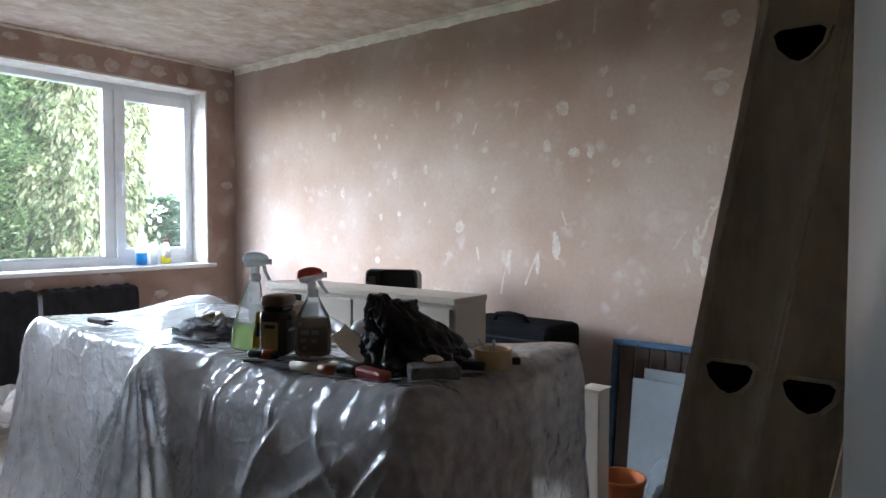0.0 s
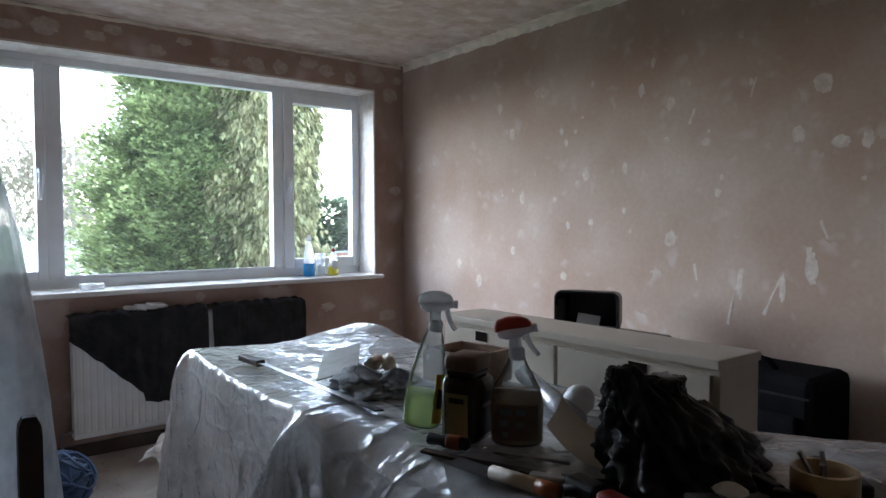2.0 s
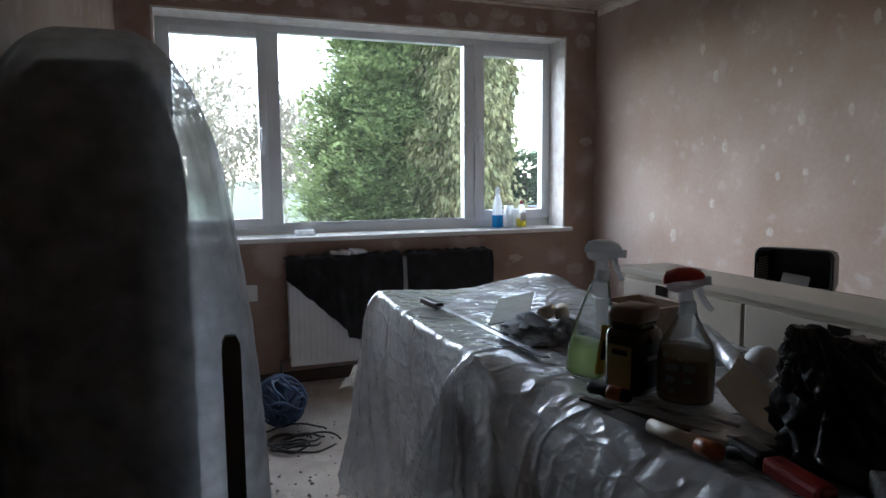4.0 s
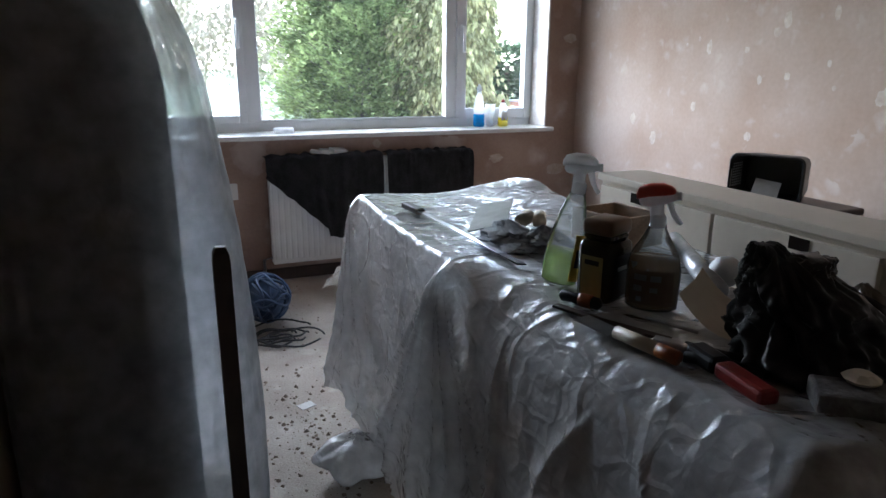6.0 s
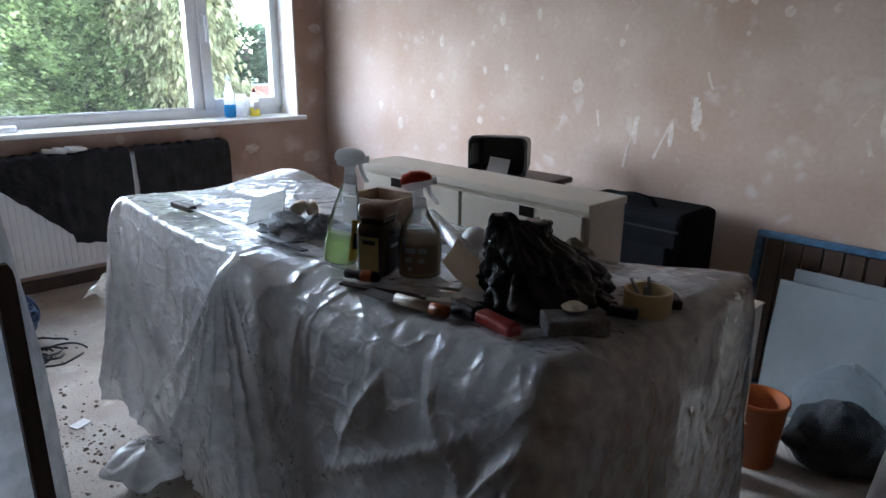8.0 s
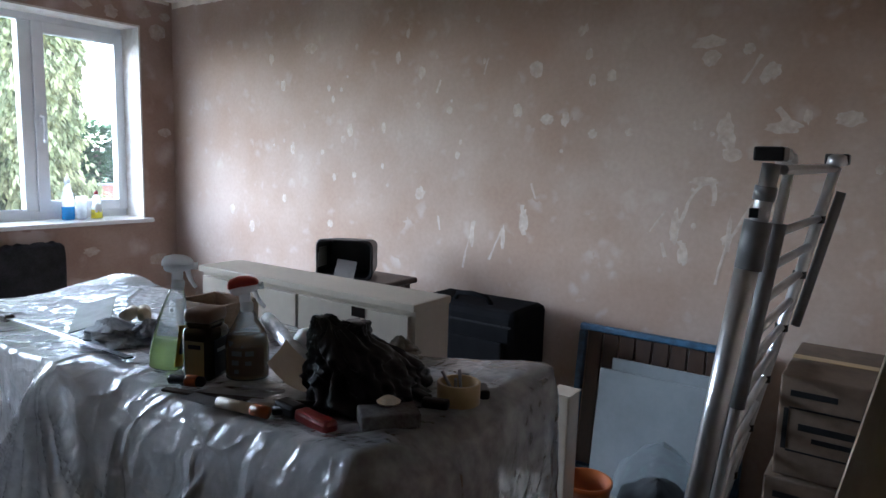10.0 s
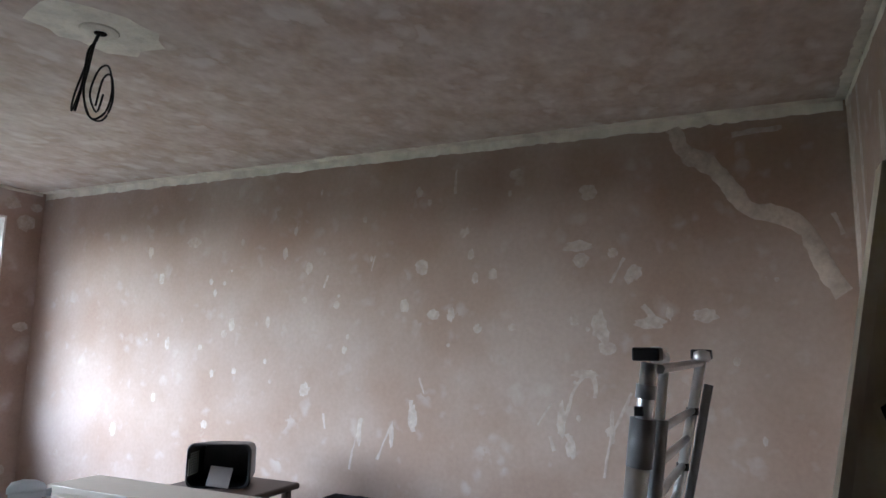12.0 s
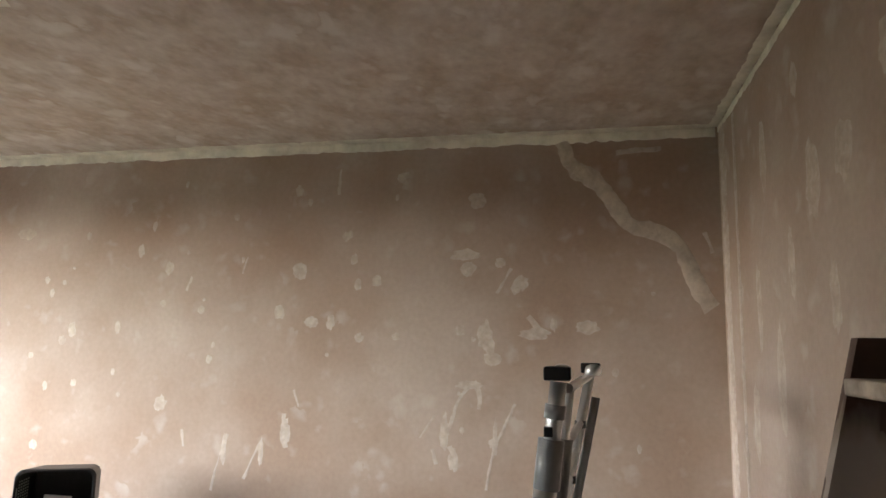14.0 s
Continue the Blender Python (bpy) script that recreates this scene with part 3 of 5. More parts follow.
# ---- slim cabinet ----
cabinet = thing("shoe_cabinet", "cream laminate slim cabinet with tip-out drawers", "cabinet")
CX0, CX1, CY0, CY1, CH = 2.05, 2.225, 1.66, 2.615, 0.975
bm = cube(CX0 + 0.012, CY0, 0.0, CX1, CY1, CH - 0.022)
part("body", bm, LAMINATE, cabinet)
part("top", cube(CX0 - 0.004, CY0 - 0.006, CH - 0.022, CX1 + 0.002, CY1 + 0.006, CH, 0.003), LAMINATE, cabinet)
for r_ in range(3):
    for y0, y1 in ((CY0 + 0.012, 2.115), (2.121, CY1 - 0.012)):
        z1 = CH - 0.036 - r_ * 0.31
        d_ = part("drawer_front", cube(CX0 - 0.004, y0 + 0.003, z1 - 0.30, CX0 + 0.011, y1 - 0.003, z1, 0.002), LAMINATE, cabinet)
        yc = y0 + (y1 - y0) * (0.42 if y0 < 2 else 0.62)
        # dark block proud of the front: the slot's shade as colour, nothing cut
        part("finger_slot_shade", cube(CX0 - 0.006, yc - 0.026, z1 - 0.030, CX0 - 0.0045, yc + 0.026, z1 - 0.001), HOLE_SHADE, d_)

# ---- wrapped sofa on its end ----
sofa = thing("upended_sofa", "dark sofa stood on end, wrapped in clear plastic", "sofa")


def pillow(x0, x1, y0, y1, z0, z1, r, wr, seed, nu=72, nv=60, bulge=0.0):
    """A rounded upright block with wrinkles."""
    vs, fs = [], []
    for k in range(nv + 1):
        f = k / nv
        z = z0 + (z1 - z0) * f
        top = min(1.0, (1 - f) / 0.2)
        sh = 1 - (1 - math.sqrt(max(0, 1 - (1 - top) ** 2))) * 0.75
        if k == nv:
            sh = 0.05
        for i in range(nu):
            a = 2 * math.pi * i / nu
            e = 0.32
            ca, sa = math.cos(a), math.sin(a)
            ux, uy = math.copysign(abs(ca) ** e, ca), math.copysign(abs(sa) ** e, sa)
            b = bulge * math.sin(math.pi * min(1, (1 - f) * 0.75)) * max(0, ux)
            w_ = 1 + wr * (nz(a * 2, z * 1.2, seed, 2.2) + 0.6 * nz(a * 6, z * 2, seed + 3, 3.0) + 0.5 * abs(nz(a * 4, z * 5, seed, 4)))
            vs.append(((x0 + x1) / 2 + (x1 - x0) / 2 * ux * sh * w_ + b, (y0 + y1) / 2 + (y1 - y0) / 2 * uy * sh * w_, z))
    for k in range(nv):
        for i in range(nu):
            fs.append((k * nu + i, k * nu + (i + 1) % nu, (k + 1) * nu + (i + 1) % nu, (k + 1) * nu + i))
    fs.append(tuple(range(nv * nu, nv * nu + nu)))
    return vs, fs


v_, f_ = pillow(0.455, 0.775, 2.09, 2.88, 0.0, 1.50, 0.1, 0.006, 1.0)
raw("body", v_, f_, FABRIC, sofa, True)
v_, f_ = pillow(0.447, 0.80, 2.068, 2.93, 0.012, 1.55, 0.1, 0.022, 5.0, 140, 120, 0.115)
wrap_ob = raw("plastic_wrap", v_, f_, WRAP, sofa, True)
wrap_ob["label"] = "wrinkled clear plastic wrap"
# an upright dark post in front of it
post = thing("chair_post", "dark wooden chair post standing before the wrapped sofa", "post")
part("upright", lathe([(0.021, 0.0), (0.021, 0.97), (0.019, 0.985), (0.012, 0.996)], 4, pose(0.836, 2.014, 0, 0, 0, 45)), DARKWOOD, post)

# ---- radiator and its covers ----
radiator = thing("radiator", "white enamelled panel radiator under the window", "radiator")
RX0, RX1, RZ0, RZ1, RY = 1.30, 2.61, 0.125, 0.755, 4.83
flute = None
for i in range(38):
    w = (RX1 - RX0 - 0.024) / 38
    if flute is None:
        flute = part("flute", cube(0.004, -0.006, RZ0 + 0.03, w - 0.006, 0, RZ1 - 0.03, 0.002), RAD, radiator)
        fl = flute
    else:
        fl = new("flute", flute.data)
        fl.parent = radiator
    fl.location = (RX0 + 0.012 + w * i, RY, 0)
part("panel", cube(RX0, RY, RZ0, RX1, RY + 0.014, RZ1, 0.004), RAD, radiator)
part("back_panel", cube(RX0, RY + 0.055, RZ0, RX1, RY + 0.07, RZ1, 0.004), RAD, radiator)
part("grille", cube(RX0, RY + 0.016, RZ1 - 0.02, RX1, RY + 0.053, RZ1 + 0.004, 0.002), RAD, radiator)
part("valve", tube([(RX0 - 0.05, RY + 0.04, 0.0), (RX0 - 0.05, RY + 0.04, 0.15), (RX0 + 0.01, RY + 0.035, 0.165)], 0.009, 8), STEEL, radiator, "metal pipe and valve", True)


def drape(name, x0, x1, low, seed, parent=None):
    """Cloth hung over the radiator's top, its hem given by low(u)."""
    vs, fs = [], []
    nu, nv = 64, 40
    for i in range(nu):
        u = i / (nu - 1)
        x = x0 + (x1 - x0) * u
        zl = low(u)
        for k in range(nv):
            f = k / (nv - 1)
            if f < 0.2:
                y, z = RY + 0.085 - 0.10 * f / 0.2, RZ1 + 0.02 + 0.012 * math.sin(math.pi * f / 0.2)
            else:
                g = (f - 0.2) / 0.8
                y, z = RY - 0.018 - 0.012 * math.sin(g * 3), RZ1 + 0.02 - (RZ1 + 0.02 - zl) * g
            w = 0.012 * nz(u * 5, f, seed, 2.0) + 0.010 * nz(u * 13, f * 1.5, seed, 1.5) + 0.010 * abs(nz(u * 6, f * 5, seed + 2, 1.6))
            vs.append((x + 0.008 * nz(f * 4, u, seed), y - abs(w) * (1 if f > 0.18 else 0.4), z + 0.014 * nz(u * 16, f, seed, 1.0) + (0.012 * abs(math.sin(u * 22)) if f < 0.24 else 0)))
    for i in range(nu - 1):
        for k in range(nv - 1):
            a = i * nv + k
            fs.append((a, a + nv, a + nv + 1, a + 1))
    return raw(name, vs, fs, CLOTH, parent, True)


c1 = drape("dark_cover", 1.285, 2.005, lambda u: 0.66 - 0.58 * min(1.0, (1.15 * u) ** 1.0) if u < 0.5 else 0.28 - 0.1 * (u - 0.5), 1.0)
tagged(c1, "dark grey cloth hung over the radiator", "cloth", "cloths on the radiator")
c2 = drape("dark_cover", 2.03, 2.625, lambda u: 0.34 + 0.05 * math.sin(5 * u), 7.0)
tagged(c2, "dark grey cloth hung over the radiator", "cloth", "cloths on the radiator")
paper_scrap = thing("crumpled_paper", "crumpled white paper on the radiator", "paper")
bm = bmesh.new()
for i in range(3):
    box(bm, -0.06, -0.025, 0, 0.06, 0.025, 0.02, 0.004, pose(1.62 + i * 0.055, 4.855, 0.79 + 0.004 * i, 8 * i, 6, 25 * i - 20))
part("sheet", bm, PAPER, paper_scrap)
socket_ = thing("wall_socket", "white socket box on the wall under the window", "socket")
part("box", cube(1.03, YW - 0.045, 0.54, 1.118, YW + 0.001, 0.626, 0.006), WHITEP, socket_)
part("plate", cube(1.024, YW - 0.052, 0.534, 1.124, YW - 0.0455, 0.632, 0.003), WHITEP, socket_)

# ---- ladders ----
ladder = thing("extension_ladder", "weathered aluminium two-section ladder leaning by the doorway", "ladder")
LEAN = 0.176


def stile(x, yf, z1, nm, parent, w=0.074, t=0.024, material=None):
    """A channel stile that leans back as it rises; its front edge is at yf on the floor."""
    bm = bmesh.new()
    prof = [(0, 0), (t, 0), (t, -0.007), (0.014, -0.007), (0.014, 0.007 - w), (t, 0.007 - w), (t, -w), (0, -w), (0, 0.007 - w), (0.008, 0.007 - w), (0.008, -0.007), (0, -0.007)]
    lo = [bm.verts.new((x + p[0], yf + p[1], 0)) for p in prof]
    hi = [bm.verts.new((x + p[0], yf + p[1] - LEAN * z1, z1)) for p in prof]
    for i in range(12):
        bm.faces.new((lo[i], lo[(i + 1) % 12], hi[(i + 1) % 12], hi[i]))
    bm.faces.new(lo[::-1]), bm.faces.new(hi)
    return part(nm, bm, material or ALU, parent)


def rung_profile(sc):
    return [(0.026 * sc, 0.012 * sc), (0.020 * sc, 0.017 * sc), (-0.020 * sc, 0.017 * sc), (-0.026 * sc, 0.012 * sc), (-0.022 * sc, -0.002), (-0.010 * sc, -0.015 * sc), (0, -0.019 * sc), (0.010 * sc, -0.015 * sc), (0.022 * sc, -0.002)]


def dtube(x0, x1, y, z, sc, hollow=None, back=0.0):
    """A D-shaped rung from x0 to x1, hollow at its ends."""
    bm = bmesh.new()
    rings = []
    for x, k in ((x0 + 0.04, hollow or 0.0), (x0, hollow or 0.01), (x0, 1.0), (x1, 1.0)):
        rings.append([bm.verts.new((x, y + p * k - (back if x == x1 else 0), z + q * k)) for p, q in rung_profile(sc)])
    for a, b in zip(rings, rings[1:]):
        for i in range(9):
            bm.faces.new((a[i], a[(i + 1) % 9], b[(i + 1) % 9], b[i]))
    bm.faces.new(rings[0]), bm.faces.new(rings[-1])
    return bm


for sec, (yf, zr, z1) in enumerate(((0.806, 0.174, 1.54), (0.735, 0.166, 1.52))):
    stile(1.08 + 0.004 * sec, yf, z1, "stile", ladder)
    stile(1.35 + 0.004 * sec, yf - 0.065, z1, "stile", ladder)
    for k in range(5):
        z = zr - 0.059 + 0.316 * k
        if z < z1 - 0.05:
            r_ = part("rung", dtube(1.082, 1.372, yf - 0.040 - LEAN * z, z, 1.0, 0.86, 0.065), ALU, ladder)
            # black plug paints the darkness inside the rung end
            part("hollow", dtube(1.0835, 1.09, yf - 0.040 - LEAN * z, z, 0.83), HOLE_SHADE, r_, "black plug painted as the shade inside a rung end")
steps = thing("wooden_steps", "old dark wooden step ladder splashed with plaster", "step ladder")
SL = 0.236
for x in (1.42, 1.70):
    bm = bmesh.new()
    vs = []
    for z in (0.0, 1.495):
        yb = 0.412 + SL * (1.495 - z)
        vs.append([bm.verts.new((x + dx, yb + dy, z)) for dx, dy in ((0, 0), (0.024, 0), (0.024, -0.09), (0, -0.09))])
    for i in range(4):
        bm.faces.new((vs[0][i], vs[0][(i + 1) % 4], vs[1][(i + 1) % 4], vs[1][i]))
    bm.faces.new(vs[0][::-1]), bm.faces.new(vs[1])
    part("stile", bm, OLDWOOD, steps)
for k in range(6):
    z = 0.2 + 0.243 * k
    yb = 0.412 + SL * (1.495 - z)
    part("step", cube(1.446, yb - 0.095, z, 1.698, yb + 0.005, z + 0.024, 0.004), DUSTY, steps)

tele = thing("telescopic_ladder", "silver telescopic ladder, closed, leaning upright by the wall", "ladder")


def near_(z):
    return Vector((2.385, 0.85 + 0.113 * (1.417 - z), z))


def far_(z):
    return Vector((3.05, 0.760 + 0.20 * (1.411 - z), z))


def stack(fn, name, off, r0, r1, z0, z1, mt):
    t_ = part(name, tube([fn(z) + Vector(off) for z in (z0, z1)], r0, 12), mt, tele, smooth=True)
    return t_


stack(near_, "lower_stile", (0, 0.0, 0), 0.029, 0, 0.0, 1.20, SILVER)
stack(near_, "upper_stile", (0.005, -0.004, 0), 0.021, 0, 1.20, 1.39, SILVER)
stack(near_, "clamp", (0.003, -0.002, 0), 0.033, 0, 1.13, 1.25, GREYM)
stack(near_, "clamp_ring", (0.004, -0.003, 0), 0.026, 0, 1.30, 1.335, GREYM)
stack(near_, "casing", (0.10, -0.032, 0), 0.023, 0, 0.74, 1.24, GREYM)
stack(near_, "stile", (0.10, -0.032, 0), 0.013, 0, 0.1, 1.38, SILVER)
stack(far_, "stile", (0, 0.0, 0), 0.017, 0, 0.0, 1.39, SILVER)
stack(far_, "casing", (0.03, -0.036, 0), 0.015, 0, 0.86, 1.31, GREYM)
for k in range(13):
    z = 0.12 + 0.092 * k
    a, b = near_(z) + Vector((0.10, -0.032, -0.01)), far_(z)
    part("rung", tube([a, b], 0.0125, 8), SILVER, tele, smooth=True)
    if k % 2 == 0:
        part("collar", lathe([(0.021, 0), (0.021, 0.024)], 10, Matrix.Translation(b + Vector((0, 0, -0.015)))), BLACKP, tele)
for fn, w in ((near_, 0.045), (far_, 0.036)):
    p = fn(1.395)
    part("end_cap", cube(-w, -0.035, 0, w * 0.9, 0.032, 0.034, 0.005, Matrix.Translation(p)), BLACKP, tele, "black rubber cap")
for dx, dz in ((0.10, 0.006), (0.19, -0.004), (-0.12, 0.0)):
    p = (near_(1.39) if dx > 0 else far_(1.39)) + Vector((dx, -0.01, dz))
    part("hinge", lathe([(0.02, 0), (0.028, 0.008), (0.024, 0.03), (0.01, 0.036)], 12, Matrix.Translation(p)), SILVER, tele, smooth=True)
part("hinge_bar", tube([near_(1.375) + Vector((0.02, -0.03, 0)), far_(1.385)], 0.013, 8), SILVER, tele)
part("label_plate", cube(-0.018, -0.004, -0.012, 0.008, 0.018, 0.012, 0.002, Matrix.Translation(near_(1.27) + Vector((-0.012, 0, 0)))), BLACKP, tele)

# ---- by the east wall ----
stool = thing("stool", "dark wooden stool beside the plaster wall", "stool")
part("seat", cube(2.97, 2.60, 0.735, 3.33, 3.10, 0.765, 0.01), DARKWOOD, stool)
for x in (3.0, 3.27):
    for y in (2.63, 3.04):
        part("leg", cube(x, y, 0, x + 0.035, y + 0.035, 0.735, 0.004), DARKWOOD, stool)
basket = thing("basket", "black perforated plastic basket lying on its side", "basket", pose(3.115, 2.885, 0.862, 0, 0, -63))


def ringpts(w, h, r, n=6):
    out = []
    for cx, cz, a0 in ((w - r, h - r, 0), (-w + r, h - r, 90), (-w + r, -h + r, 180), (w - r, -h + r, 270)):
        for k in range(n + 1):
            a = radians(a0 + 90 * k / n)
            out.append((cx + r * math.cos(a), cz + r * math.sin(a)))
    return out


bm = bmesh.new()
rings = []
for y, w, h, in ((-0.10, 0.142, 0.097), (-0.09, 0.147, 0.10), (0.10, 0.125, 0.085), (0.105, 0.118, 0.078), (0.09, 0.117, 0.077), (-0.098, 0.135, 0.09)):
    rings.append([bm.verts.new((x, y, z)) for x, z in ringpts(w, h, 0.035)])
n_ = len(rings[0])
for a, b in zip(rings, rings[1:] + rings[:1]):
    for i in range(n_):
        bm.faces.new((a[i], a[(i + 1) % n_], b[(i + 1) % n_], b[i]))
part("shell", bm, BLACKP, basket, smooth=False)
part("bottom", cube(-0.12, 0.084, -0.078, 0.12, 0.092, 0.078, 0.003), BLACKP, basket)
# shell is solid: pale blocks paint the brightness seen through holes and grip
bm = bmesh.new()
for i in range(5):
    for k in range(9):
        xi = -0.135 + 0.018 * (0.029 + i * 0.02) / 0.188
        box(bm, xi - 0.002, -0.075 + i * 0.02, -0.045 + k * 0.0115, xi + 0.0022, -0.066 + i * 0.02, -0.039 + k * 0.0115)
part("perforation_light", bm, PAPER, basket, "rows of pale blocks painted as light through holes", kind="stuff")
part("grip_slot_light", cube(-0.138, -0.096, -0.045, -0.1335, -0.086, 0.03), PAPER, basket, "pale block painted as light through the grip slot")
leaflet = tagged(part("leaflet", cube(-0.06, -0.002, -0.05, 0.04, 0.002, 0.05, 0, pose(3.050, 2.835, 0.812, -40, 8, -55)), PAPER), "folded grey printed leaflet in the basket", "paper")
suitcase = thing("suitcase", "black nylon suitcase standing against the plaster wall", "suitcase")
part("body", cube(3.10, 1.90, 0.03, 3.42, 2.47, 0.722, 0.035), NYLON, suitcase)
part("front_pocket", cube(3.075, 1.95, 0.10, 3.101, 2.42, 0.59, 0.012), NYLON, suitcase)
part("handle", tube([(3.2, 2.08, 0.718), (3.19, 2.10, 0.752), (3.19, 2.18, 0.762), (3.19, 2.26, 0.752), (3.2, 2.28, 0.718)], 0.012, 8), NYLON, suitcase, "carry handle", True)
part("zip", cube(3.097, 1.92, 0.65, 3.1005, 2.45, 0.658), BLACKP, suitcase)
for y in (1.95, 2.40):
    part("wheel", lathe([(0.025, -0.015), (0.025, 0.015)], 14, pose(3.30, y, 0.026, 90)), BLACKP, suitcase)
rack = thing("slatted_frame", "dark slatted frame with chipped blue rim leaning on the wall", "frame", pose(3.345, 0, 0, 0, 7, 0))
part("top_rail", cube(-0.02, 1.0, 0.63, 0.02, 1.73, 0.66, 0.008), BLUEPAINT, rack, "chipped blue rail")
part("bottom_rail", cube(-0.02, 1.0, 0.003, 0.02, 1.73, 0.03, 0.008), BLUEPAINT, rack)
for y in (1.0, 1.70):
    part("side_rail", cube(-0.02, y, 0.03, 0.02, y + 0.03, 0.63, 0.006), BLUEPAINT, rack)
for k in range(9):
    part("slat", cube(-0.006, 1.036 + k * 0.0735, 0.031, 0.006, 1.10 + k * 0.0735, 0.629, 0.002), DARKWOOD, rack)
for nm, x, y0, y1, z1 in (("board", 3.19, 1.10, 1.565, 0.52), ("board", 3.23, 1.02, 1.53, 0.56)):
    tagged(part(nm, cube(-0.006, y0, 0, 0.006, y1, z1, 0.002, pose(x, 0, 0.001, 0, 8, 0)), BOARDW), "pale board leaning on the slatted frame", "board", "leaning boards")
carton = thing("carton", "small cream carton behind the draped table", "box")
part("body", cube(2.60, 1.42, 0, 2.69, 1.495, 0.605, 0.006), LAMINATE, carton)
part("flap", cube(2.597, 1.417, 0.606, 2.693, 1.498, 0.61), LAMINATE, carton)
for nm, z0, z1, dx in (("cardboard_box", 0.0, 0.40, 0.0), ("cardboard_box", 0.403, 0.735, 0.02)):
    b_ = thing(nm, "brown cardboard box with dark print, stacked by the wall", "box", group="stacked cardboard boxes")
    part("body", cube(2.89 + dx, 0.40, z0, 3.40, 0.86 - dx, z1, 0.006), CARD, b_)
    part("tape", cube(3.12 + dx, 0.401, z1 + 0.0005, 3.17 + dx, 0.859 - dx, z1 + 0.0015), TAPE, b_)
    for y0, y1, h0, h1 in ((0.46, 0.83, 0.10, 0.106), (0.46, 0.466, 0.106, 0.24), (0.824, 0.83, 0.106, 0.24), (0.46, 0.83, 0.24, 0.246), (0.52, 0.80, 0.15, 0.172), (0.55, 0.76, 0.19, 0.206), (0.50, 0.60, 0.04, 0.07), (0.68, 0.83, 0.045, 0.065)):
        part("print_bar", cube(2.8875 + dx, y0, z1 - h1, 2.8895 + dx, y1 - dx, z1 - h0), BLACKP, b_)
bucket = thing("bucket", "orange plastic bucket on the floor", "bucket")
part("body", lathe([(0.070, 0.0), (0.088, 0.222), (0.094, 0.226), (0.094, 0.240), (0.085, 0.240), (0.067, 0.02)], 32, pose(2.80, 1.42, 0)), ORANGE, bucket, smooth=True)
part("handle", tube([(2.80 + 0.097 * math.cos(a), 1.42 + 0.097 * math.sin(a), 0.224 - 0.05 * abs(math.sin(a / 2 + 0.4))) for a in (math.pi * k / 10 for k in range(11))], 0.003, 6), STEEL, bucket, "thin wire handle", True)
verts, faces = [], []
for k in range(16):
    for i in range(36):
        a, f = 2 * math.pi * i / 36, k / 15
        r = 0.17 * math.sin(math.pi * min(1, 0.25 + 0.75 * f)) ** 0.7 * (1 + 0.25 * nz(math.cos(a) * 2, math.sin(a) * 2, f * 4, 1.2)) + 0.01
        verts.append((3.0 + r * math.cos(a), 1.22 + r * math.sin(a), 0.002 + 0.36 * f * (1 + 0.1 * nz(a, f, 1, 2))))
for k in range(15):
    for i in range(36):
        faces.append((k * 36 + i, k * 36 + (i + 1) % 36, (k + 1) * 36 + (i + 1) % 36, (k + 1) * 36 + i))
rubbish = thing("rubbish_bag", "half-full clear plastic rubbish bag on the floor", "bag")
raw("bag", verts, faces, sheet_mat("thin_clear_bag", (0.4, 0.42, 0.44), 0.88, 0.006, 0.4), rubbish, True)
lump = [(3.0 + (x - 3.0) * 0.88, 1.22 + (y - 1.22) * 0.88, 0.004 + z * 0.6) for x, y, z in verts]
raw("contents", lump, faces, CLOTH, rubbish, True)

# ---- things on the table ----
TOP = TZ + 0.006


def raw_strip(profile, a0, a1, m, squash, seg=8):
    """A curved strip, as a label on a bottle: (radius, height) pairs swept from angle a0 to a1."""
    bm = bmesh.new()
    rows = [[bm.verts.new((r * math.cos(a), r * squash * math.sin(a), z)) for a in (radians(a0 + (a1 - a0) * i / seg) for i in range(seg + 1))] for r, z in profile]
    for p, q in zip(rows, rows[1:]):
        for i in range(seg):
            bm.faces.new((p[i], p[i + 1], q[i + 1], q[i]))
    bmesh.ops.transform(bm, matrix=m, verts=bm.verts)
    return bm


def loft(sections, m, seg=16):
    """A rounded body along x: (x, centre z, half width, half height) of each section."""
    bm = bmesh.new()
    rows = []
    for x, z, w, h in sections:
        ring = []
        for i in range(seg):
            a = 2 * math.pi * i / seg
            c, t = math.cos(a), math.sin(a)
            ring.append(bm.verts.new((x, w * math.copysign(abs(c) ** 0.7, c), z + h * math.copysign(abs(t) ** 0.7, t))))
        rows.append(ring)
    for p, q in zip(rows, rows[1:]):
        for i in range(seg):
            bm.faces.new((p[i], p[(i + 1) % seg], q[(i + 1) % seg], q[i]))
    bm.faces.new(rows[0][::-1]), bm.faces.new(rows[-1])
    bmesh.ops.transform(bm, matrix=m, verts=bm.verts)
    return bm


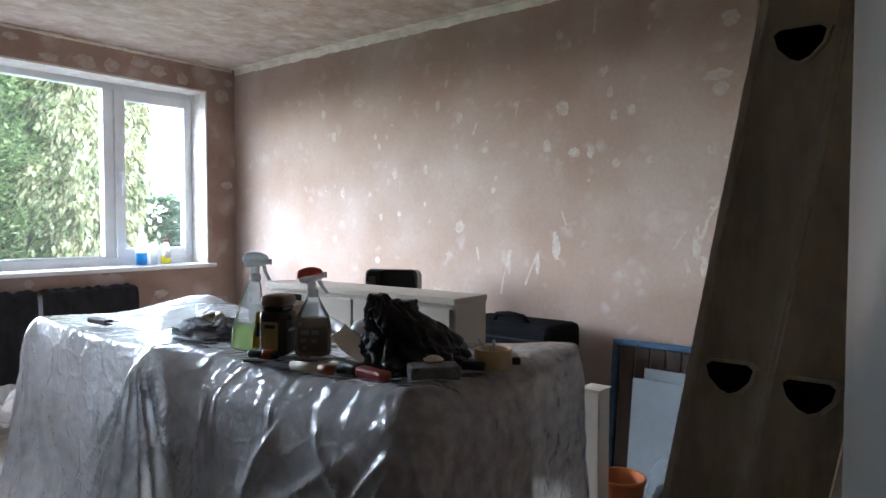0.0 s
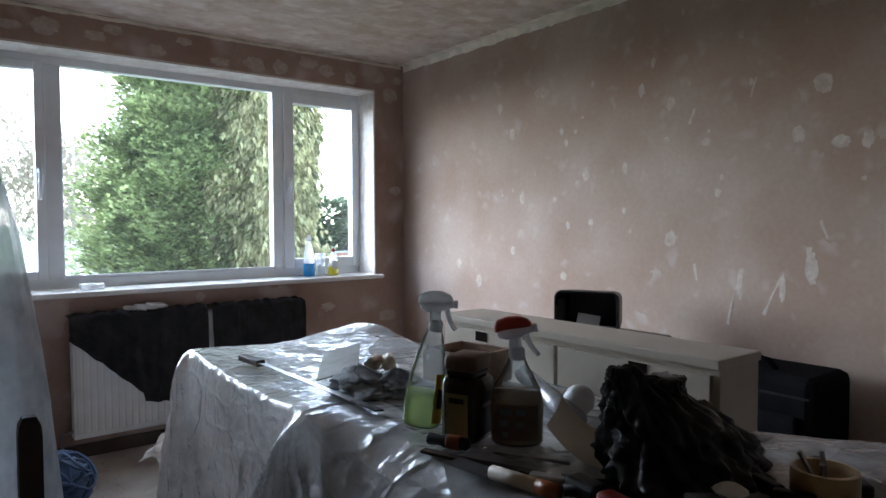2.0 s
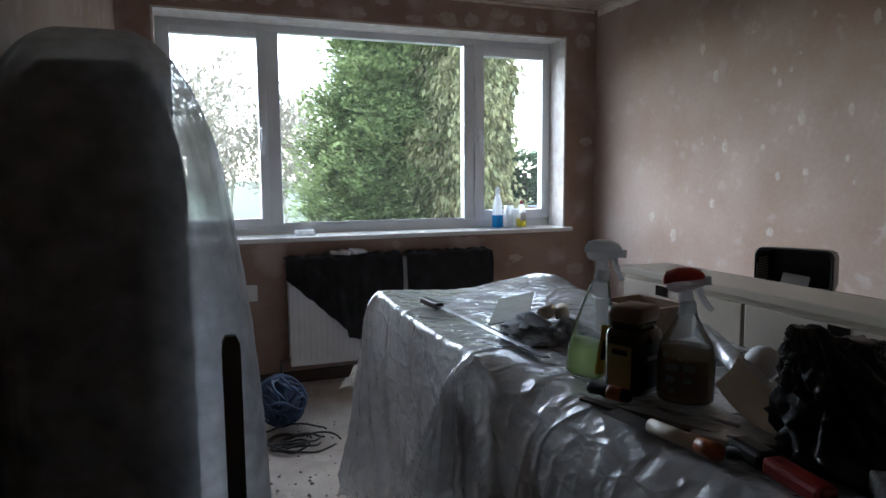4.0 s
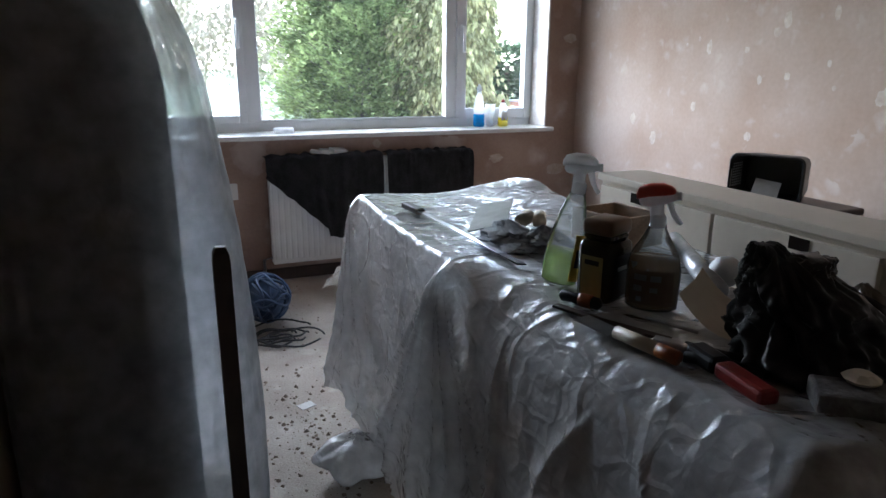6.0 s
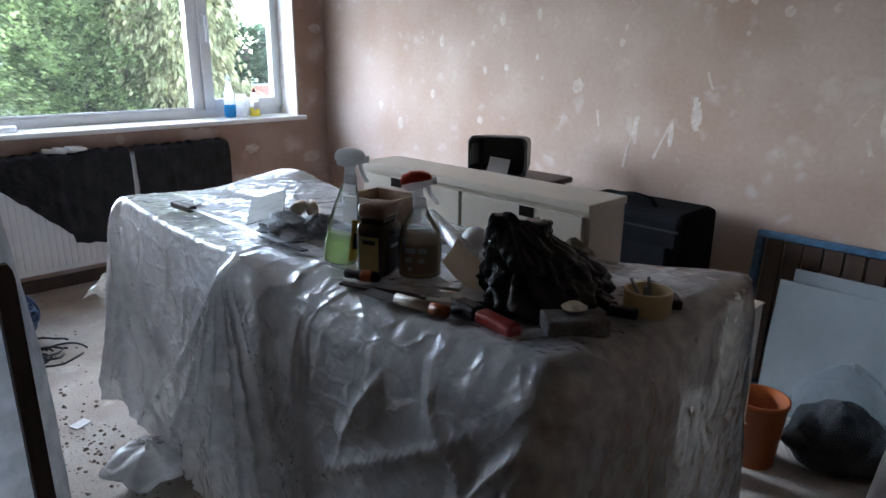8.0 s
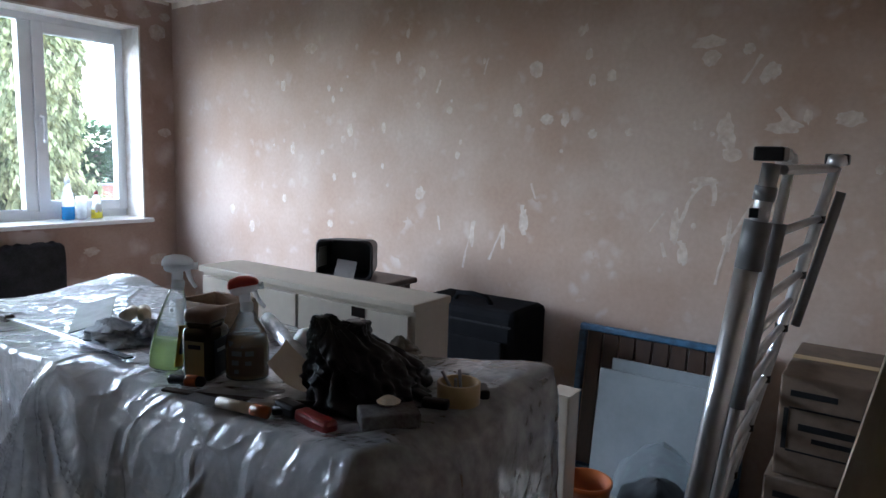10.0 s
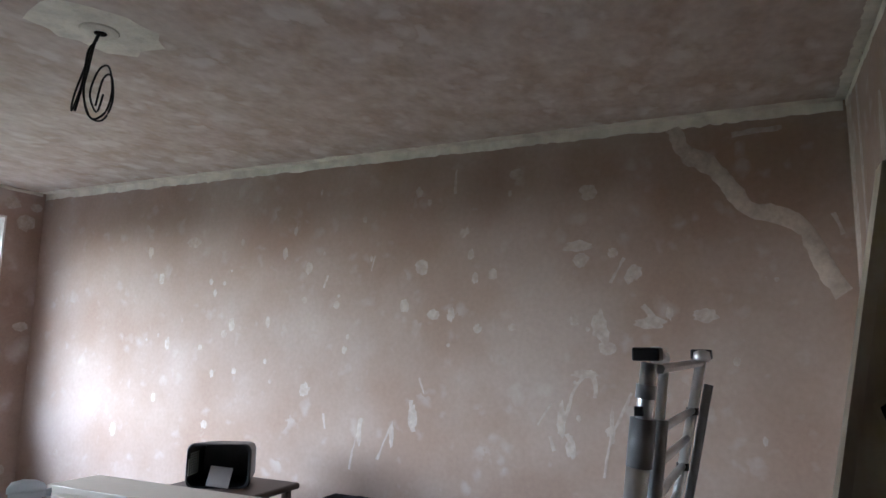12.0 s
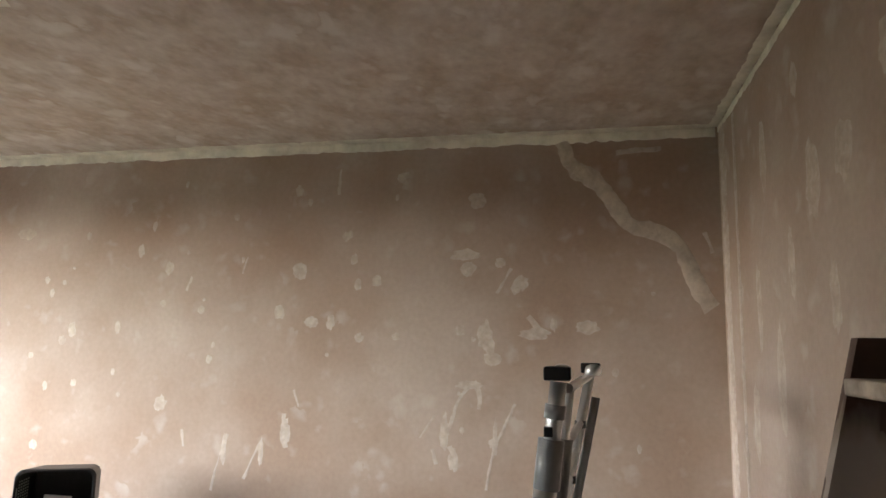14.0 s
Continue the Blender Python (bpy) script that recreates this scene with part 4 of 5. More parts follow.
def trigger(parent, m, mats):
    """Spray head: ribbed collar, throat, rounded body with a cover, nozzle and trigger lever."""
    m = m @ Matrix.Scale(0.82, 4)
    part("collar", lathe([(0.016, -0.004), (0.0185, 0.0), (0.0185, 0.02), (0.014, 0.026)], 18, m), mats[0], parent, smooth=True)
    m = m @ pose(0, 0, 0, 0, -6, 0)
    part("throat", loft([(-0.016, 0.036, 0.010, 0.018), (-0.010, 0.038, 0.0125, 0.022), (0.006, 0.038, 0.0125, 0.022), (0.014, 0.040, 0.009, 0.016)], m), mats[0], parent, smooth=True)
    part("spray_head", loft([(-0.040, 0.062, 0.006, 0.006), (-0.034, 0.060, 0.013, 0.012), (-0.018, 0.060, 0.0165, 0.016), (0.012, 0.063, 0.0165, 0.015), (0.034, 0.066, 0.013, 0.011), (0.044, 0.067, 0.010, 0.009)], m), mats[0], parent, smooth=True)
    part("head_cover", loft([(-0.045, 0.072, 0.009, 0.008), (-0.038, 0.078, 0.017, 0.014), (-0.014, 0.083, 0.020, 0.016), (0.014, 0.083, 0.019, 0.015), (0.034, 0.080, 0.015, 0.010), (0.041, 0.077, 0.010, 0.005)], m), mats[1], parent, smooth=True)
    part("trigger", tube([m @ Vector(p) for p in ((0.026, 0, 0.056), (0.030, 0, 0.040), (0.036, 0, 0.024), (0.046, 0, 0.008), (0.052, 0, 0.002))], 0.0068, 8, taper=0.004), mats[0], parent, smooth=True)
    part("nozzle", tube([m @ Vector(p) for p in ((0.042, 0, 0.067), (0.054, 0, 0.067))], 0.0085, 10), mats[0], parent, smooth=True)


spray = thing("spray_bottle", "clear spray bottle with white trigger and pale green cleaner", "spray bottle")
m_ = pose(1.528, 2.02, TOP, 0, 0, -39) @ pose(0, 0, 0.004, 0, 9, 0)
part("bottle", lathe([(0.032, 0), (0.039, 0.006), (0.042, 0.05), (0.039, 0.10), (0.030, 0.15), (0.021, 0.185), (0.016, 0.200), (0.015, 0.21)], 28, m_ , 0.62), CLEAR, spray, smooth=True)
part("liquid", lathe([(0.034, 0.003), (0.038, 0.008), (0.0385, 0.055), (0.036, 0.075)], 28, m_, 0.6), GREENLIQ, spray, "pale green liquid", True)
part("label", raw_strip([(0.0428, 0.014), (0.0432, 0.05), (0.0405, 0.098), (0.037, 0.116)], -62, -18, m_, 0.63), YELLOW, spray, "yellow label", True)
part("label_print", raw_strip([(0.0436, 0.045), (0.0418, 0.085)], -52, -30, m_, 0.63), BLACKP, spray)
trigger(spray, m_ @ pose(0, 0, 0.203), (NOZZLE, NOZZLE))
jar = thing("coffee_jar", "square dark glass coffee jar with brown lid", "jar")
m_ = pose(1.562, 1.905, TOP, 0, 0, 22)
part("jar", cube(-0.046, -0.040, 0, 0.046, 0.040, 0.128, 0.016, m_), OLIVE, jar, smooth=True)
part("shoulder", cube(-0.034, -0.032, 0.126, 0.034, 0.032, 0.139, 0.006, m_), OLIVE, jar)
part("lid", cube(-0.040, -0.036, 0.137, 0.040, 0.036, 0.170, 0.011, m_), BROWNCAP, jar, "brown plastic lid", True)
part("label", cube(-0.0475, -0.024, 0.012, -0.0465, 0.024, 0.098, 0, m_), mat("gold_label", (0.40, 0.32, 0.11), 0.4, var=0.1), jar, "worn gold label")
part("label", cube(-0.030, -0.0415, 0.016, 0.030, -0.0405, 0.100, 0, m_), mat("black_label", (0.012, 0.011, 0.010), 0.35, var=0.1), jar, "black paper label")
part("label_print", cube(-0.020, -0.0425, 0.070, 0.020, -0.0418, 0.078, 0, m_), PAPER, jar)
part("label_print", cube(-0.0484, -0.016, 0.080, -0.0478, 0.016, 0.090, 0, m_), BLACKP, jar)
spray = thing("spray_bottle", "clear spray bottle with red and white trigger, amber cleaner", "spray bottle")
m_ = pose(1.618, 1.825, TOP, 0, 0, -45)
part("bottle", lathe([(0.044, 0), (0.050, 0.006), (0.051, 0.080), (0.045, 0.110), (0.029, 0.138), (0.018, 0.160), (0.015, 0.172)], 28, m_, 0.62), CLEAR, spray, smooth=True)
part("liquid", lathe([(0.042, 0.003), (0.048, 0.008), (0.0485, 0.08), (0.044, 0.105)], 28, m_, 0.6), AMBER, spray, "amber liquid", True)
part("label", raw_strip([(0.0518, 0.014), (0.0522, 0.082)], -140, -40, m_, 0.63), CARD, spray, "brown paper label", True)
for a_, b_, z0, z1 in ((-128, -100, 0.062, 0.074), (-92, -70, 0.062, 0.074), (-128, -108, 0.040, 0.052), (-92, -76, 0.040, 0.050), (-120, -108, 0.020, 0.030)):
    part("label_print", raw_strip([(0.0528, z0), (0.0528, z1)], a_, b_, m_, 0.63, 3), BOARDW, spray)
trigger(spray, m_ @ pose(0, 0, 0.166), (NOZZLE, BRIGHTRED))
wood_tray = thing("wooden_tray", "small shallow wooden tray on the sheet", "tray")
m_ = pose(1.865, 2.27, TOP + 0.004, 0, 0, 8)
part("base", cube(-0.08, -0.09, 0, 0.08, 0.09, 0.012, 0.002, m_), TAN, wood_tray)
for b_ in ((-0.08, -0.09, -0.07, 0.09), (0.07, -0.09, 0.08, 0.09), (-0.07, -0.09, 0.07, -0.08), (-0.07, 0.08, 0.07, 0.09)):
    part("side", cube(b_[0], b_[1], 0.012, b_[2], b_[3], 0.085, 0.002, m_), TAN, wood_tray)


def crumple(name, c, sx, sy, h, peak, seed, material, label, category, lumps=0.22):
    """A slack bag heaped up to a twisted peak."""
    vs, fs = [], []
    nu, nv = 64, 40
    for k in range(nv + 1):
        f = k / nv
        for i in range(nu):
            a = 2 * math.pi * i / nu
            base = (1 - f) ** 0.62 * (1.0 if f > 0.06 else 0.86 + 2.3 * f) + 0.05
            w = 1 + lumps * nz(math.cos(a) * 1.6, math.sin(a) * 1.6, f * 3 + seed, 1.3) + lumps * 0.9 * abs(nz(math.cos(a) * 3, math.sin(a) * 3, f * 4 + seed, 1.7)) + 0.10 * nz(math.cos(a) * 7, math.sin(a) * 7, f * 9 + seed, 1.6)
            tip = f ** 1.5
            vs.append((c[0] + sx * base * w * math.cos(a) + peak[0] * tip, c[1] + sy * base * w * math.sin(a) + peak[1] * tip, c[2] + h * f * (1 + 0.13 * nz(math.cos(a) * 2, math.sin(a) * 2, seed, 2))))
    for k in range(nv):
        for i in range(nu):
            fs.append((k * nu + i, k * nu + (i + 1) % nu, (k + 1) * nu + (i + 1) % nu, (k + 1) * nu + i))
    fs.append(tuple(range(nv * nu, nv * nu + nu)))
    fs.append(tuple(range(nu))[::-1])
    return tagged(raw(name, vs, fs, material, smooth=True), label, category)


bin_bag = thing("bin_bag", "crumpled black bin bag standing on the dust sheet", "bin bag")


def crush(name, c, sx, sy, h, peak, seed, parent, tip=0.07):
    """Slack film bag: a heap with sharp pleats that run up to its gathered neck."""
    vs, fs = [], []
    nu, nv = 96, 56
    for k in range(nv + 1):
        f = k / nv
        for i in range(nu):
            a = 2 * math.pi * i / nu
            ca, sa = math.cos(a), math.sin(a)
            base = (1 - f ** 1.25) ** 0.8 * (1.0 if f > 0.05 else 0.88 + 2.4 * f) * (1 - tip) + tip
            pl = abs(nz(ca * 2.2, sa * 2.2, f * 1.4 + seed, 1.7)) * 0.40 + abs(nz(ca * 3.6, sa * 3.6, f * 4.5 + seed, 1.5)) * 0.20 + abs(nz(ca * 8, sa * 8, f * 11 + seed, 1.5)) * 0.05
            w = 1.12 + 0.22 * nz(ca, sa, f * 2 + seed, 1.2) - pl
            vs.append((c[0] + sx * base * w * ca + peak[0] * f ** 1.3, c[1] + sy * base * w * sa + peak[1] * f ** 1.3, c[2] + h * f * (1 + 0.10 * nz(ca * 2, sa * 2, seed, 2))))
    for k in range(nv):
        for i in range(nu):
            fs.append((k * nu + i, k * nu + (i + 1) % nu, (k + 1) * nu + (i + 1) % nu, (k + 1) * nu + i))
    fs.append(tuple(range(nv * nu, nv * nu + nu)))
    fs.append(tuple(range(nu))[::-1])
    return raw(name, vs, fs, BINBAG, parent, True)


crush("bag", (1.727, 1.527, TOP - 0.004), 0.165, 0.135, 0.170, (-0.070, 0.050), 3.0, bin_bag, 0.22)
crush("gathered_neck", (1.652, 1.580, TOP + 0.125), 0.062, 0.046, 0.060, (-0.014, 0.016), 6.4, bin_bag, 0.35)
crush("gathered_neck", (1.677, 1.560, TOP + 0.120), 0.060, 0.050, 0.048, (0.020, -0.010), 9.1, bin_bag, 0.55)
bulb = thing("light_bulb", "white round light bulb lying on the sheet", "bulb", pose(1.846, 1.866, TOP + 0.036, 70, 0, 60))
part("globe", lathe([(0.012, -0.034), (0.024, -0.024), (0.033, -0.008), (0.034, 0.004), (0.028, 0.022), (0.014, 0.033), (0.002, 0.036)], 22), WHITEP, bulb, smooth=True)
part("cap", lathe([(0.012, -0.06), (0.013, -0.034)], 16), STEEL, bulb, "metal cap", True)
vs_, fs_ = [], []
for l_ in (0.0, 0.0012):
    for i in range(13):
        for k in range(9):
            u, v = i / 12 - 0.5, k / 8 - 0.5
            q = pose(1.675, 1.70, TOP + 0.005, 0, 0, 32) @ Vector((u * 0.15, v * 0.12, 0.10 * (v + 0.3) ** 2 + 0.05 * max(0, u) ** 2 + l_))
            vs_.append(tuple(q))
for l_ in (0, 117):
    for i in range(12):
        for k in range(8):
            a_ = l_ + i * 9 + k
            fs_.append((a_, a_ + 9, a_ + 10, a_ + 1))
tagged(raw("sandpaper", vs_, fs_, CREAM, smooth=True), "curled beige sheet of sandpaper", "sandpaper")
roll = thing("foil_roll", "silvery plastic roll lying on the sheet", "roll")
part("roll", tube([(1.971, 2.166, TOP + 0.022), (1.869, 1.984, TOP + 0.022), (1.766, 1.802, TOP + 0.022)], 0.022, 16), mat("silver_film", (0.62, 0.64, 0.66), 0.25, metal=0.3, var=0.1, scale=20, bump=0.3), roll, smooth=True)
driver = thing("screwdriver", "screwdriver with orange and black handle", "screwdriver")
part("handle", lathe([(0.006, 0), (0.012, 0.006), (0.013, 0.05), (0.010, 0.062), (0.012, 0.085), (0.006, 0.092)], 14, pose(1.512, 1.84, TOP + 0.014, 90, 0, 205)), BLACKP, driver, smooth=True)
part("grip_band", lathe([(0.0135, 0.018), (0.0140, 0.022), (0.0140, 0.042), (0.0135, 0.046)], 14, pose(1.512, 1.84, TOP + 0.014, 90, 0, 205)), ORANGE, driver, "orange grip band", True)
part("shaft", tube([(1.551, 1.757, TOP + 0.013), (1.592, 1.668, TOP + 0.011)], 0.0035, 8), STEEL, driver, smooth=True)
for x_, y_, a_, n_ in ((1.475, 1.80, 18, 0.20), (1.50, 1.745, 26, 0.16)):
    tagged(part("offcut", cube(-0.009, -n_ / 2, 0, 0.009, n_ / 2, 0.006, 0.001, pose(x_, y_, TOP + 0.001, 0, 0, a_)), DARKWOOD), "thin dark strip of wood on the sheet", "strip", "strips on the sheet")
scraper = thing("filling_knife", "filling knife with cream and orange handle", "knife")
part("handle", tube([(1.459, 1.72, TOP + 0.012), (1.474, 1.63, TOP + 0.013)], 0.012, 10), CREAM, scraper, smooth=True)
part("handle_end", tube([(1.474, 1.63, TOP + 0.013), (1.481, 1.592, TOP + 0.013)], 0.0125, 10), ORANGE, scraper, "orange handle end", True)
part("blade", cube(-0.02, 0, 0, 0.02, 0.09, 0.0015, 0, pose(1.459, 1.72, TOP + 0.008, 0, 0, 8)), STEEL, scraper)
knife = thing("utility_knife", "red and black utility knife", "knife")
part("body", cube(-0.075, -0.017, 0, 0.03, 0.017, 0.026, 0.008, pose(1.515, 1.51, TOP + 0.001, 0, 0, 82)), RED, knife)
part("grip", cube(0.03, -0.018, 0, 0.10, 0.018, 0.028, 0.008, pose(1.515, 1.51, TOP + 0.001, 0, 0, 82)), BLACKP, knife)
pliers = thing("pliers", "black-handled pliers lying on the sheet", "pliers")
part("handle", tube([(1.50, 1.60, TOP + 0.010), (1.535, 1.56, TOP + 0.012), (1.56, 1.50, TOP + 0.010)], 0.010, 8), BLACKP, pliers, smooth=True)
part("handle", tube([(1.53, 1.63, TOP + 0.010), (1.552, 1.58, TOP + 0.012), (1.592, 1.53, TOP + 0.010)], 0.010, 8), BLACKP, pliers, smooth=True)
part("jaw", cube(-0.012, -0.03, 0, 0.012, 0.03, 0.014, 0.004, pose(1.512, 1.645, TOP + 0.004, 0, 0, 30)), STEEL, pliers)
block = tagged(part("sanding_block", cube(-0.06, -0.035, 0, 0.06, 0.035, 0.032, 0.005, pose(1.612, 1.385, TOP + 0.002, 0, 0, -40)), GREYBLOCK), "grey foam sanding block", "sanding block")
crumb = tagged(part("plaster_lump", lathe([(0.02, 0), (0.026, 0.006), (0.014, 0.014)], 9, pose(1.63, 1.40, TOP + 0.035)), FILLER), "lump of dry plaster on the block", "plaster")
tape = thing("tape_roll", "roll of brown parcel tape with odds and ends inside", "tape")
part("roll", lathe([(0.047, 0), (0.048, 0.001), (0.048, 0.047), (0.047, 0.048), (0.040, 0.048), (0.039, 0.004)], 32, pose(1.806, 1.345, TOP)), TAPE, tape, smooth=True)
for p, q in (((1.80, 1.345, TOP + 0.006), (1.775, 1.37, TOP + 0.075)), ((1.81, 1.34, TOP + 0.006), (1.83, 1.36, TOP + 0.065)), ((1.80, 1.35, TOP + 0.006), (1.785, 1.34, TOP + 0.06))):
    tagged(part("screwdriver_bit", tube([p, q], 0.004, 6), STEEL), "thin steel bit in the tape roll", "bit", "bits in the tape roll")
for x, y, a in ((1.71, 1.43, 20), (1.755, 1.41, 70), (1.87, 1.32, 40), (1.74, 1.36, 110), (1.90, 1.40, 10)):
    tagged(part("black_clip", cube(-0.03, -0.012, 0, 0.03, 0.012, 0.022, 0.006, pose(x, y, TOP + 0.002, 0, 0, a)), BLACKP), "small black plastic tool clip", "clip", "clips on the sheet")
saw = thing("jab_saw", "long plasterboard saw with dark handle", "saw")
part("handle", cube(-0.015, -0.055, 0, 0.015, 0.055, 0.020, 0.005, pose(1.474, 2.80, TOP + 0.010, 2, 0, 8)), DARKWOOD, saw)
part("blade", cube(-0.012, -0.50, 0.0, 0.012, 0, 0.002, 0, pose(1.481, 2.75, TOP + 0.018, 1, 8, 3)), STEEL, saw)
part("tip", cube(-0.013, -0.60, 0.0, 0.013, -0.50, 0.004, 0.001, pose(1.481, 2.75, TOP + 0.017, 1, 8, 3)), BLACKP, saw, "dark blade tip")
float_ = thing("plastering_float", "steel plastering float with cream handle", "float", pose(1.63, 2.53, TOP + 0.012, 8, -14, -35))
part("plate", cube(-0.055, -0.11, 0.03, 0.055, 0.11, 0.034, 0.0), STEEL, float_)
part("spine", cube(-0.008, -0.09, 0.01, 0.008, 0.09, 0.03, 0.002), BLACKP, float_)
part("handle", tube([(0, -0.07, -0.012), (0, 0, -0.016), (0, 0.07, -0.012)], 0.016, 12), CREAM, float_, "cream handle", True)
for x, y, a in ((1.70, 2.50, 30), (1.745, 2.47, 60)):
    tagged(part("paint_roller", tube([(x, y, TOP + 0.022), (x + 0.05 * math.cos(radians(a)), y + 0.05 * math.sin(radians(a)), TOP + 0.03)], 0.02, 12), CREAM, smooth=True), "short cream mini roller sleeve", "roller", "mini rollers")
crumple("work_glove", (1.60, 2.36, TOP - 0.002), 0.075, 0.10, 0.055, (0.0, 0.04), 8.0, GLOVE, "crumpled grey work glove", "glove", 0.5)
crumple("work_glove", (1.67, 2.29, TOP - 0.002), 0.06, 0.075, 0.06, (-0.02, 0.0), 12.0, GLOVE, "crumpled grey work glove", "glove", 0.5)
crumple("crisp_packet", (1.987, 1.651, TOP - 0.002), 0.05, 0.045, 0.06, (-0.01, 0.0), 15.0, mat("foil_packet", (0.25, 0.22, 0.18), 0.3, metal=0.4, var=0.2, scale=25, bump=0.2), "crumpled dull foil packet", "packet", 0.5)
tagged(part("tin_lid", lathe([(0.035, 0), (0.036, 0.008), (0.032, 0.010)], 22, pose(1.51, 1.37, 0.8205)), BLACKP, smooth=True), "round black tin lid under the sheet edge", "lid")

# ---- on the window sill ----
bottle = thing("cleaner_bottle", "clear bottle with blue liquid on the window sill", "bottle")
m_ = pose(2.765, 5.03, WZ0 + 0.001)
part("bottle", lathe([(0.038, 0), (0.04, 0.008), (0.038, 0.11), (0.034, 0.16), (0.024, 0.20), (0.016, 0.225), (0.015, 0.24)], 24, m_, 0.7), MILKY, bottle, smooth=True)
part("liquid", lathe([(0.038, 0.003), (0.0405, 0.008), (0.0395, 0.088)], 24, m_, 0.72), BLUELIQ, bottle, "bright blue liquid", True)
part("cap", lathe([(0.017, 0.24), (0.018, 0.262), (0.012, 0.272), (0.007, 0.285)], 16, m_), NOZZLE, bottle, smooth=True)
cup = thing("plastic_cup", "clear plastic measuring cup on the sill", "cup")
part("cup", lathe([(0.028, 0), (0.036, 0.15), (0.034, 0.15), (0.026, 0.004)], 22, pose(2.865, 5.06, WZ0 + 0.001)), MILKY, cup, smooth=True)
soap = thing("washing_up_bottle", "washing-up bottle with yellow liquid and red cap", "bottle")
m_ = pose(2.945, 5.02, WZ0 + 0.001)
part("bottle", lathe([(0.036, 0), (0.038, 0.008), (0.036, 0.07), (0.029, 0.10), (0.032, 0.125), (0.022, 0.15), (0.012, 0.162)], 24, m_, 0.65), MILKY, soap, smooth=True)
part("liquid", lathe([(0.036, 0.003), (0.0385, 0.008), (0.0368, 0.062)], 24, m_, 0.67), YELLIQ, soap, "yellow liquid", True)
part("label", cube(-0.022, -0.0245, 0.045, 0.022, -0.0235, 0.10, 0, m_), PAPER, soap)
part("cap", lathe([(0.013, 0.162), (0.014, 0.178), (0.006, 0.183), (0.005, 0.19)], 14, m_), RED, soap, "red cap", True)
tagged(part("jar_lid", lathe([(0.06, 0), (0.062, 0.003), (0.062, 0.026), (0.058, 0.03), (0.052, 0.03), (0.05, 0.02)], 28, pose(1.435, 5.02, WZ0 + 0.001)), NOZZLE, smooth=True), "round white plastic tub lid on the sill", "lid")

# ---- on the floor ----
cable = thing("cable_tangle", "tangled blue-grey extension cable on the floor", "cable")
rng = random.Random(11)
for k in range(16):
    ax, ay = rng.uniform(0, math.pi), rng.uniform(0, math.pi)
    M = Euler((ax, ay, rng.uniform(0, 6))).to_matrix()
    r = rng.uniform(0.095, 0.135)
    pts = [Vector((1.16, 4.17, 0.15)) + M @ Vector((r * math.cos(a), r * math.sin(a), 0.03 * math.sin(3 * a))) for a in (2 * math.pi * i / 26 for i in range(27))]
    part("loop", tube([(p.x, p.y, max(p.z, 0.007)) for p in pts], 0.0065, 6), CABLE, cable, smooth=True)
for k in range(6):
    c, r = Vector((1.20 + rng.uniform(-0.05, 0.09), 3.93 + rng.uniform(-0.06, 0.07), 0.008)), rng.uniform(0.06, 0.14)
    pts = [c + Vector((r * 1.3 * math.cos(a), r * math.sin(a), 0.012 * abs(math.sin(2 * a + k)) + 0.004 * k)) for a in (2 * math.pi * i / 26 for i in range(24))]
    part("loop", tube(pts, 0.005, 6), WIRE, cable, smooth=True)
part("core", lathe([(0.03, 0.05), (0.085, 0.09), (0.10, 0.15), (0.085, 0.21), (0.03, 0.25)], 16, pose(1.16, 4.17, -0.01)), CABLE, cable, smooth=True)
verts, faces = [], []
rng = random.Random(5)
for k in range(900):
    x, y = (rng.uniform(0.85, 1.45), rng.uniform(1.6, 4.8)) if k < 600 else (rng.gauss(1.16, 0.09), rng.gauss(3.0, 0.22))
    r = 0.002 + 0.009 * rng.random() ** 4
    b = len(verts)
    for a in range(5):
        t_ = 2 * math.pi * a / 5 + rng.random()
        verts.append((x + r * math.cos(t_), y + r * 1.3 * math.sin(t_), 0.0005))
    verts.append((x + rng.uniform(-r, r) * 0.3, y, r * rng.uniform(0.5, 1.2)))
    for a in range(5):
        faces.append((b + a, b + (a + 1) % 5, b + 5))
debris = raw("debris", verts, faces, mat("plaster_crumbs", (0.22, 0.17, 0.13), 0.95, var=0.2, scale=60, bump=0.0))
tagged(debris, "crumbs of plaster scattered on the floor", "debris", kind="stuff")
tagged(part("paper_scrap", cube(-0.035, -0.02, 0, 0.03, 0.022, 0.002, 0, pose(1.181, 3.233, 0.003, 3, 2, 25)), PAPER), "small scrap of white paper on the floor", "paper")

# ---- ceiling point ----
rose = thing("ceiling_wires", "coiled black wires hanging from a ceiling rose hole", "wires")
rx, ry = 1.95, 2.46
part("plate", lathe([(0.055, H - 0.006), (0.06, H - 0.001)], 24, pose(rx, ry, 0)), FILLER, rose, "rough plastered disc", True)
# black disc under the plate, the hole's shade put in as colour
part("opening_shade", lathe([(0.018, H - 0.009), (0.02, H - 0.0065)], 16, pose(rx + 0.004, ry, 0)), HOLE_SHADE, rose)
side = Vector((-0.51, 0.86, 0))
o = Vector((rx, ry, H - 0.01))


